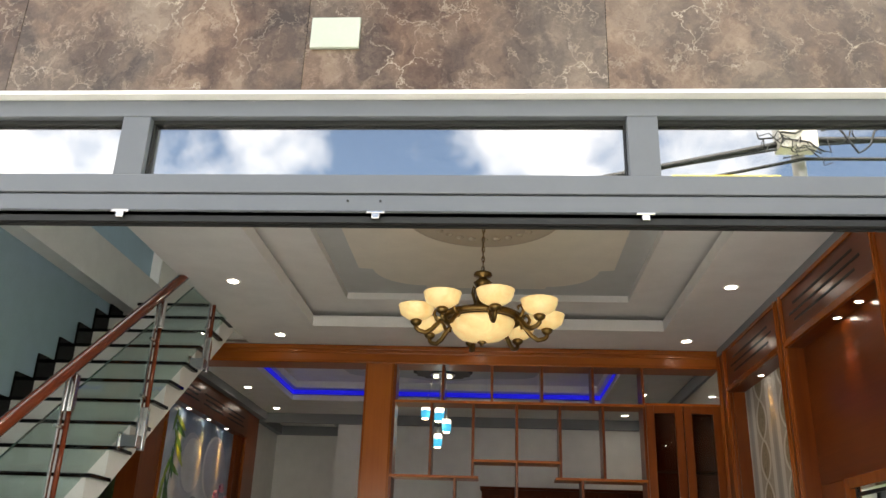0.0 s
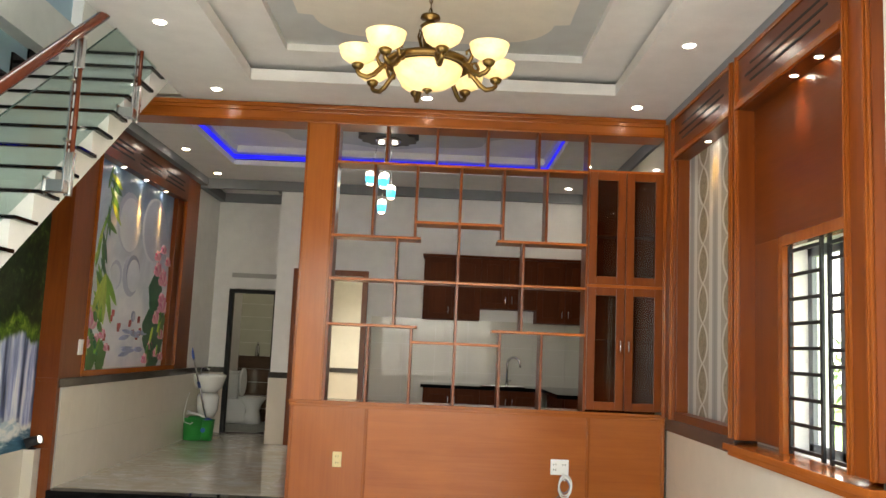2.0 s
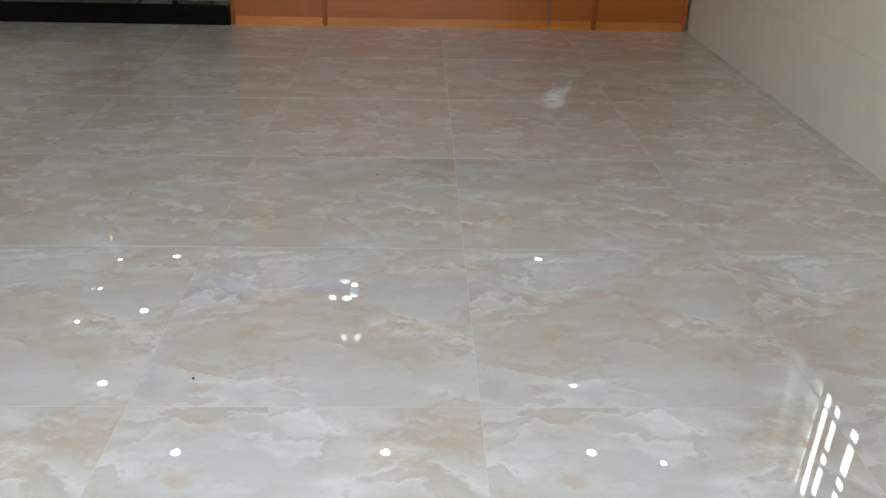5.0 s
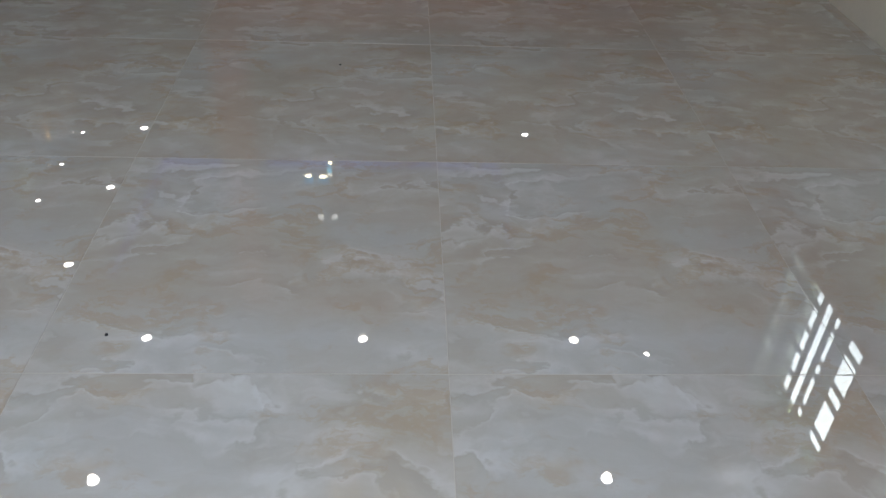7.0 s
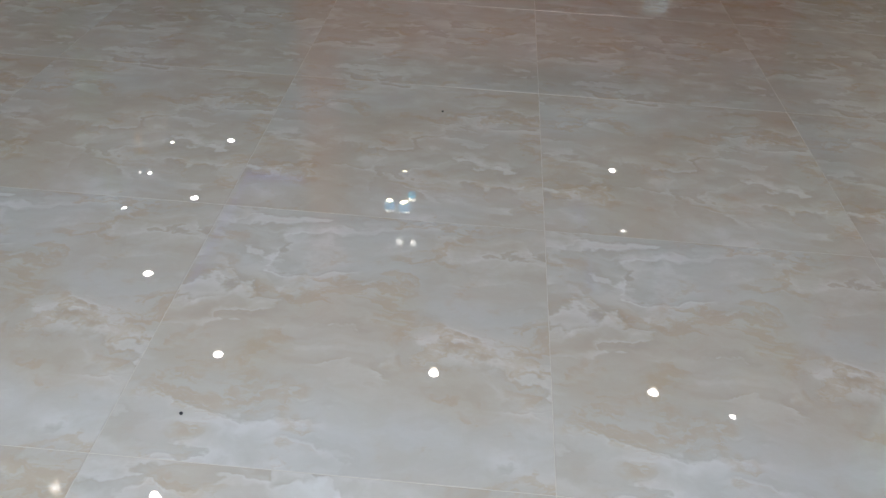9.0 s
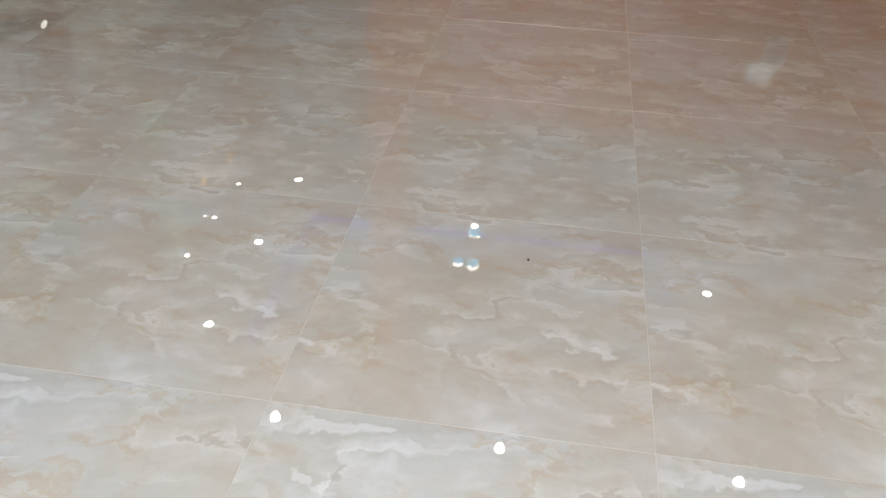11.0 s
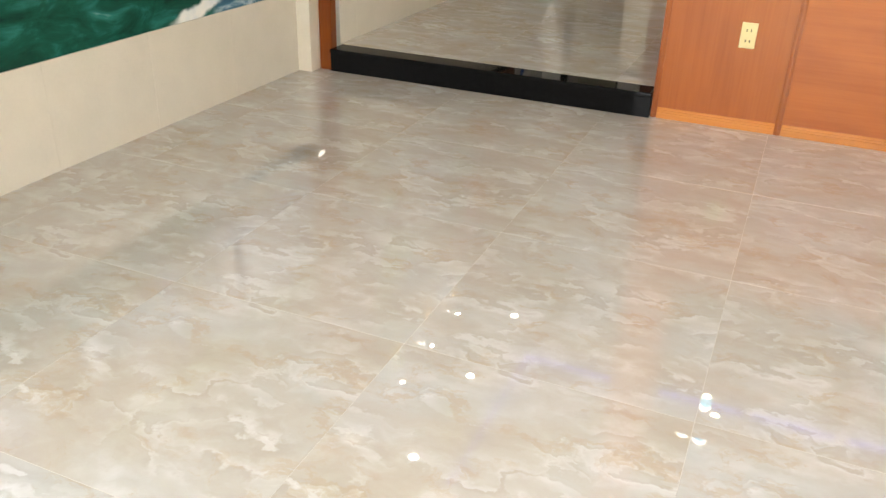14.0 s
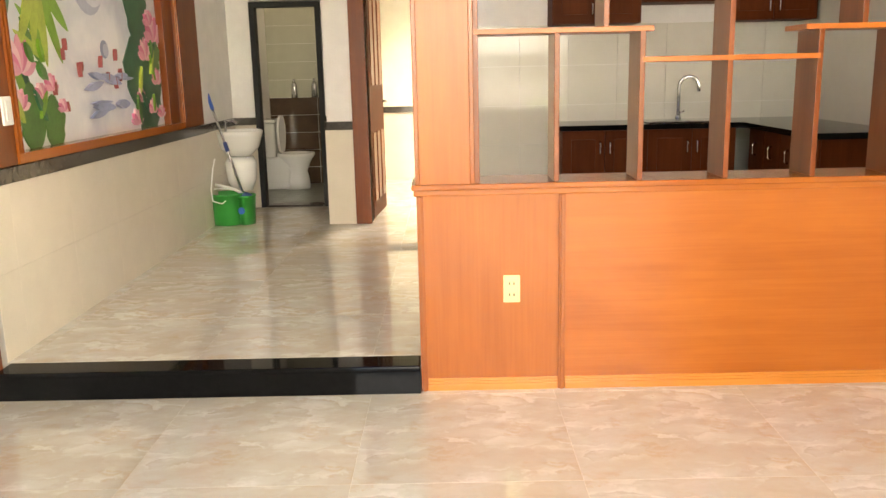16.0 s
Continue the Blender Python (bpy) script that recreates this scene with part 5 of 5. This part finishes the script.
tagged(part("worktop", prism([(0.99, 2.91), (2.40, 2.91), (2.40, 1.72), (3.05, 1.72), (3.05, 3.50), (0.99, 3.50)], "z", 0.915, 0.955), M_BLACK), "black granite kitchen worktop in an L shape", "worktop")
tagged(part("sink", boxes([(1.70, 2.22, 3.02, 3.38, 0.956, 0.964), (1.74, 2.18, 3.06, 3.34, 0.962, 0.966)], 0.004), M_STEEL), "steel sink set in the granite worktop", "sink")
tap = thing("tap", (2.03, 3.40, 0.955), "tall curved steel kitchen tap", "tap")
part("spout", tube([(0, 0, 0), (0, 0, 0.24)] + [(0.075 - 0.075 * math.cos(a), -0.02 + 0.02 * math.cos(a), 0.26 + 0.085 * math.sin(a)) for a in (k * math.pi / 10 for k in range(11))] + [(0.15, -0.04, 0.225)], 0.014, 12), M_STEEL, tap)
part("lever", tube([(0, 0, 0.05), (0.05, 0, 0.07)], 0.007, 8), M_STEEL, tap)
part("foot", lathe([(0.0, 0.0), (0.026, 0.0), (0.024, 0.03), (0.016, 0.04), (0.0, 0.04)], steps=16), M_STEEL, tap)
splash = tagged(thing("wall_splashback", (0, 3.50, 0)), "glossy pale tiled kitchen splashback", "splashback", kind="structure")
for i in range(7):
    for j in range(5):
        x0, z0 = 0.34 + i * 0.40, KZ + j * 0.32
        part("tile", box(x0 + 0.0015, min(x0 + 0.3985, 3.05), -0.012, 0.0, z0 + 0.0015, z0 + 0.3185), M_KTILE, splash)
structure("wall_kitchen_side", box(3.05, 3.16, 0.24, 3.5, KZ, 3.30), M_KTILE, "pale tiled kitchen side wall")

# ---- door to the room behind, standing open ----
door2 = tagged(thing("door_2", (-0.135, 3.50, KZ)), "brown wooden door frame with its panelled door standing open", "door", kind="structure")
part("frame", boxes([(-0.515, -0.385, -0.03, 0.17, 0, 2.15), (0.345, 0.415, -0.03, 0.17, 0, 2.15), (-0.385, 0.345, -0.03, 0.17, 2.08, 2.15)], 0.004), M_WOOD_SHADED, door2)
lf = part("leaf", box(0.0, 0.70, 0.0, 0.038, 0.01, 2.07, 0.003), M_KWOOD, door2, "dark wooden panelled door leaf")
lf.matrix_basis = pose(-0.380, 0.16, 0, 0, 0, 85)
for x0 in (0.08, 0.28, 0.48):
    for z0, z1 in ((0.15, 0.75), (1.15, 1.95)):
        part("door_panel", box(x0, x0 + 0.14, -0.008, 0.0, z0, z1, 0.006), M_WOOD_SHADED, lf)
part("door_handle", tube([(0.64, -0.002, 1.0), (0.64, -0.05, 1.0), (0.54, -0.055, 1.0)], 0.009, 8), M_STEEL, lf)
structure("dado_cap_room", boxes([(-0.68, 1.6, 6.37, 6.40, 0.925, 0.995), (-0.68, -0.66, 3.70, 6.37, 0.925, 0.995)]), M_CAP, "dark granite capping in the room behind")
structure("dado_room", boxes([(-0.66, 1.6, 6.385, 6.40, 0.13, 0.925)]), M_WALLTILE, "cream tiles in the room behind")
# unseen downlight, added to brighten the room behind the open door
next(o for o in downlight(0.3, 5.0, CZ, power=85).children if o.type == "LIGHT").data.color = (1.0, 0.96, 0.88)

# ---- bathroom ----
door3 = tagged(thing("door_3", (-1.345, 4.50, KZ)), "black aluminium bathroom door frame, open", "door", kind="structure")
part("frame", boxes([(-0.335, -0.285, -0.03, 0.09, 0, 1.92), (0.275, 0.325, -0.03, 0.09, 0, 1.92), (-0.285, 0.275, -0.03, 0.09, 1.87, 1.92)], 0.003), M_DARK, door3)
structure("vent_strip", boxes([(-1.66, -1.02, 4.485, 4.5, 2.21, 2.27)]), plain("grey_vent", (0.40, 0.39, 0.37), 0.6), "grey strip above the bathroom door")
structure("wall_bath_rear", boxes([(-1.90, -0.80, 6.20, 6.40, 0.13, 3.3), (-0.84, -0.80, 4.62, 6.2, 0.13, 3.3)]), M_WHITE, "bathroom rear wall")
bath = tagged(thing("wall_bath_tiles", (-1.35, 6.20, KZ)), "bathroom wall tiled pale above and brown below", "tiles", kind="structure")
M_BROWNT = plain("brown_bath_tile", (0.09, 0.055, 0.035), 0.15, vary=0.3, bump=0)
M_PALET = plain("pale_bath_tile", (0.52, 0.52, 0.42), 0.15, vary=0.06, bump=0)
for i in range(2):
    for j in range(12):
        part("tile", box(-0.55 + i * 0.55 + 0.002, -0.55 + (i + 1) * 0.55 - 0.002, -0.012, 0.0, j * 0.2 + 0.002, (j + 1) * 0.2 - 0.002), M_BROWNT if j < 5 else M_PALET, bath)
for dx in (-0.25, -0.02, 0.14, 0.30):
    t_ = thing("bottle", (-1.35 + dx, 6.15, KZ + 1.0), "small toiletry bottle on the bathroom shelf", "bottle")
    part("body", lathe([(0.0, 0.0), (0.035, 0.0), (0.035, 0.13), (0.02, 0.17), (0.0, 0.17)], steps=14), M_STEEL if dx < 0 else plain("grey_bottle", (0.25, 0.25, 0.24), 0.4), t_)
    part("cap", lathe([(0.0, 0.17), (0.014, 0.17), (0.014, 0.21), (0.0, 0.21)], steps=10), M_STEEL, t_)
toilet = thing("toilet", (-1.56, 5.80, KZ + 0.006), "white porcelain toilet with raised lid", "toilet")
part("pedestal", lathe([(0.0, 0.0), (0.15, 0.0), (0.14, 0.10), (0.12, 0.20), (0.16, 0.30), (0.21, 0.37), (0.21, 0.40), (0.16, 0.40), (0.14, 0.34), (0.0, 0.30)], steps=28), M_PORC, toilet)
part("cistern", box(-0.38, -0.19, -0.18, 0.18, 0.36, 0.74, 0.03), M_PORC, toilet)
part("cistern_base", box(-0.36, -0.05, -0.13, 0.13, 0.0, 0.37, 0.03), M_PORC, toilet)
part("cistern_lid", box(-0.39, -0.18, -0.19, 0.19, 0.74, 0.775, 0.012), M_PORC, toilet)
lid = part("lid", prism([(0.20 * math.cos(a), 0.21 * math.sin(a) + 0.19) for a in (k * math.pi / 12 for k in range(24))], "y", -0.012, 0.012), M_PORC, toilet)
lid.matrix_basis = pose(-0.16, 0, 0.42, 0, 14, 90)
M_MOSAIC = plain("grey_green_mosaic", (0.17, 0.185, 0.17), 0.3, vary=0.5, scale=9, bump=0)
bath_floor = structure("floor_bath", box(-1.89, -0.80, 4.62, 6.18, 0.1305, 0.1335), M_GROUT, "dark grey mosaic bathroom floor")
for i in range(7):
    for j in range(10):
        part("tile", box(-1.885 + i * 0.154, -1.885 + i * 0.154 + 0.150, 4.625 + j * 0.155, 4.625 + j * 0.155 + 0.151, 0.1335, 0.1365), M_MOSAIC, bath_floor)
structure("bath_threshold", box(-1.62, -1.08, 4.47, 4.61, 0.1305, 0.150, 0.003), M_CAP, "dark granite bathroom threshold")
# no fitting is known here: downlight added to light the bathroom
downlight(-1.3, 5.6, CZ, power=2.5)

# ---- basin, mop and bucket ----
basin = thing("wash_basin", (-1.72, 3.95, KZ), "white porcelain pedestal wash basin", "wash basin")
part("pedestal", lathe([(0.0, 0.25), (0.09, 0.25), (0.13, 0.34), (0.14, 0.50), (0.11, 0.55), (0.0, 0.55)], steps=24), M_PORC, basin)
bw = part("bowl", lathe([(0.0, 0.55), (0.10, 0.56), (0.17, 0.63), (0.205, 0.74), (0.215, 0.775), (0.20, 0.785), (0.185, 0.77), (0.15, 0.67), (0.0, 0.63)], steps=32), M_PORC, basin)
part("basin_tap", tube([(-0.13, 0.05, 0.77), (-0.13, 0.05, 0.86), (-0.06, 0.05, 0.87), (-0.02, 0.05, 0.84)], 0.012, 8), M_STEEL, basin, "chrome tap")
bucket = thing("mop_bucket", (-1.73, 3.62, KZ), "green plastic double mop bucket on the tiles", "bucket")


def oval(a, b, n=28):
    return [(a * math.cos(2 * math.pi * k / n), b * math.sin(2 * math.pi * k / n)) for k in range(n)]


for name, cx, a, b, h in (("tub", -0.05, 0.15, 0.14, 0.27), ("wringer_tub", 0.115, 0.08, 0.105, 0.25)):
    bm = bmesh.new()
    rings = [[bm.verts.new((cx + u * k, v * k, zz)) for u, v in oval(a, b)] for k, zz in ((0.84, 0.0), (0.90, h * 0.3), (1.0, h * 0.92), (1.06, h * 0.93), (1.06, h), (0.97, h), (0.86, 0.03))]
    for r0, r1 in zip(rings, rings[1:]):
        for k in range(28):
            bm.faces.new((r0[k], r0[(k + 1) % 28], r1[(k + 1) % 28], r1[k])).smooth = True
    bm.faces.new(rings[0][::-1])
    bm.faces.new(rings[-1])
    part(name, bm, M_GREEN, bucket)
part("sticker", prism([(0.10 + 0.03 * math.cos(a), 0.13 + 0.03 * math.sin(a)) for a in (k * math.pi / 8 for k in range(16))], "y", -0.128, -0.124), plain("blue_sticker", (0.02, 0.12, 0.45), 0.4), bucket, "round blue sticker")
part("bail", tube([(-0.2, 0.0, 0.26)] + [(-0.05 + 0.17 * math.cos(a) - 0.05, -0.02, 0.26 + 0.05 * math.sin(a)) for a in (math.pi - k * math.pi / 8 for k in range(9))], 0.005, 6), M_WPLASTIC, bucket, "white wire handle")
mop = thing("mop", (-1.665, 3.62, KZ + 0.24), "mop with a steel and blue handle leaning in the bucket", "mop")
part("pole", tube([(0.03, 0.0, 0.0), (-0.23, 0.10, 0.82)], 0.011, 10), M_STEEL, mop)
part("grip", tube([(-0.205, 0.09, 0.74), (-0.245, 0.106, 0.87)], 0.016, 10), plain("blue_plastic", (0.03, 0.10, 0.42), 0.4), mop, "blue plastic grip")
part("joint", tube([(-0.09, 0.047, 0.38), (-0.115, 0.056, 0.46)], 0.018, 10), plain("navy_plastic", (0.02, 0.05, 0.22), 0.4), mop, "blue plastic joint")
part("head", lathe([(0.0, -0.02), (0.07, -0.015), (0.075, 0.01), (0.03, 0.03), (0.0, 0.03)], (0.03, 0, 0), 20), plain("blue_mop_disc", (0.04, 0.08, 0.30), 0.6), mop)
part("arm", tube([(-0.22, 0.03, 0.10), (-0.05, 0.0, 0.06), (0.06, 0.0, 0.0)], 0.013, 8), M_WPLASTIC, mop)
tagged(part("shower_hose", tube([(-1.84, 3.55, 0.70), (-1.85, 3.50, 0.62), (-1.86, 3.44, 0.45), (-1.84, 3.40, 0.36), (-1.78, 3.45, 0.33), (-1.72, 3.55, 0.38)], 0.006, 6), M_WPLASTIC), "thin white hose hanging beside the bucket", "hose")

# ---- outside the window: planting, neighbour wall ----
lawn = structure("lawn", box(3.6, 40, -30, 30, -0.035, -0.02), plain("grass_ground", (0.10, 0.17, 0.03), 0.9, vary=0.4, scale=3), "grassy plot beside the house")
hedge_rnd = random.Random(11)
for hx, hy, hh in ((8.5, 1.0, 2.0), (9.5, 4.0, 2.4), (8.0, 6.5, 1.6), (10.5, -2.5, 1.8)):
    tree = thing("shrub", (hx, hy, -0.03), "leafy green shrub on the plot outside", "shrub", "shrubs outside")
    part("trunk", tube([(0, 0, 0), (0.05, 0.02, hh * 0.35), (0.0, 0.08, hh * 0.6)], [0.06, 0.045, 0.02], 8), plain("bark", (0.13, 0.09, 0.06), 0.9), tree)
    bm = bmesh.new()
    for k in range(520):
        u = Vector((hedge_rnd.gauss(0, 0.42), hedge_rnd.gauss(0, 0.42), hedge_rnd.gauss(0, 0.3))) * hh * 0.75
        c_ = Vector((0, 0, hh * 0.62)) + u
        d1 = Vector((hedge_rnd.uniform(-1, 1), hedge_rnd.uniform(-1, 1), hedge_rnd.uniform(-1, 1))).normalized() * 0.10
        d2 = d1.orthogonal().normalized() * 0.045
        bm.faces.new([bm.verts.new(c_ + v) for v in (-d1, d2, d1, -d2)])
    part("crown", bm, plain("leaf_green", (0.09, 0.17, 0.03), 0.5, vary=0.5, scale=4), tree)
tagged(part("blue_tank", lathe([(0.0, 0.0), (0.5, 0.0), (0.52, 0.1), (0.52, 1.1), (0.45, 1.2), (0.0, 1.25)], (7.6, 2.2, -0.03), 24), plain("blue_barrel", (0.03, 0.16, 0.42), 0.5)), "blue plastic tank on the plot outside", "tank")

# ---- street side, seen only in the transom glass ----
pole = thing("utility_pole", (6.1, -14.8, -0.03), "concrete utility pole with a box and tangled cables", "utility pole")
part("shaft", tube([(0, 0, 0), (0, 0, 9.6)], [0.16, 0.10], 14), plain("pole_concrete", (0.40, 0.39, 0.37), 0.9), pole)
part("box", box(-0.42, 0.20, 0.12, 0.42, 8.15, 8.75, 0.02), plain("grey_cabinet", (0.62, 0.60, 0.54), 0.5), pole)
wire_rnd = random.Random(8)
for z0, z1, z2, r in ((4.6, 8.40, 8.25, 0.055), (4.2, 8.05, 7.9, 0.03), (5.0, 8.30, 8.6, 0.02)):
    pts = [(-30 + 5 * j, 0.25, z0 + (z1 - z0) * (j / 6) ** 2 + 0.05 * math.sin(3 * j)) for j in range(7)] + [(2.0 * j, 0.25, z1 + (z2 - z1) * j / 4) for j in range(1, 5)]
    part("cable", tube(pts, r, 6), M_DARK, pole)
for k in range(5):
    pts, at = [], Vector((wire_rnd.uniform(-0.9, -0.3), 0.45, wire_rnd.uniform(7.9, 8.5)))
    for j in range(14):
        at = at + Vector((wire_rnd.uniform(-0.05, 0.24), 0.0, wire_rnd.gauss(0, 0.13) - 0.25 * (at.z - 8.15)))
        pts.append(tuple(at))
    part("loose_wire", tube(pts, wire_rnd.uniform(0.010, 0.022), 6), M_DARK, pole)
sign = thing("sign_board", (4.75, -14.3, -0.40), "yellow street sign board on a post", "sign")
part("post", tube([(0, 0, 0), (0, 0, 7.0)], 0.07, 10), M_STEEL, sign)
part("board", box(-0.85, 0.85, -0.03, 0.03, 7.0, 7.95, 0.01), plain("yellow_board", (0.75, 0.60, 0.03), 0.5), sign)
part("mark", box(-0.1, 0.5, 0.03, 0.035, 7.3, 7.8), plain("red_mark", (0.6, 0.05, 0.03), 0.5), sign, "red printed bar")

for x, y in ((1.08, -2.635), (0.704, -3.944)):
    tagged(part("crumb", lathe([(0.0, 0.0), (0.0035, 0.0), (0.003, 0.003), (0.0, 0.004)], (x, y, 0.0), 7), M_DARK), "tiny dark crumb of dirt on the polished tiles", "crumb")

# ---- floor tiles ----
TXS = [XL, -1.82, -1.02, -0.22, 0.58, 1.38, 2.18, 2.98, XR + 0.1]
TYS = [-4.68, -4.05, -3.25, -2.45, -1.65, -0.85, -0.05, 0.02]
TILES = {}


def lay(parent, x0, x1, y0, y1, top):
    w, d = round(x1 - x0, 3), round(y1 - y0, 3)
    if (w, d) not in TILES:
        TILES[w, d] = mesh_of(box(-w / 2 + 0.0007, w / 2 - 0.0007, -d / 2 + 0.0010, d / 2 - 0.0010, -0.0045, 0.0, 0.0006), "tile", M_TILE)
    ob = new("tile", TILES[w, d])
    ob.parent = parent
    ob.location = ((x0 + x1) / 2, (y0 + y1) / 2, top)


for x0, x1 in zip(TXS, TXS[1:]):
    for y0, y1 in zip(TYS, TYS[1:]):
        lay(floor, x0, x1, y0, y1, 0.0)
BYS = [0.101, 0.75, 1.55, 2.35, 3.15, 3.95, 4.75, 5.55, 6.35]
for x0, x1 in zip(TXS, TXS[1:]):
    for y0, y1 in zip(BYS, BYS[1:]):
        lay(floor_back, x0, x1, y0, y1, 0.1303)
outside = tagged(thing("pavement", (0, 0, 0)), "grey tiled forecourt", "pavement", kind="structure")
part("slab", box(-6, 8, -12, -4.69, -0.03, -0.012), plain("forecourt_grey", (0.36, 0.35, 0.33), 0.8, vary=0.15, scale=2), outside)
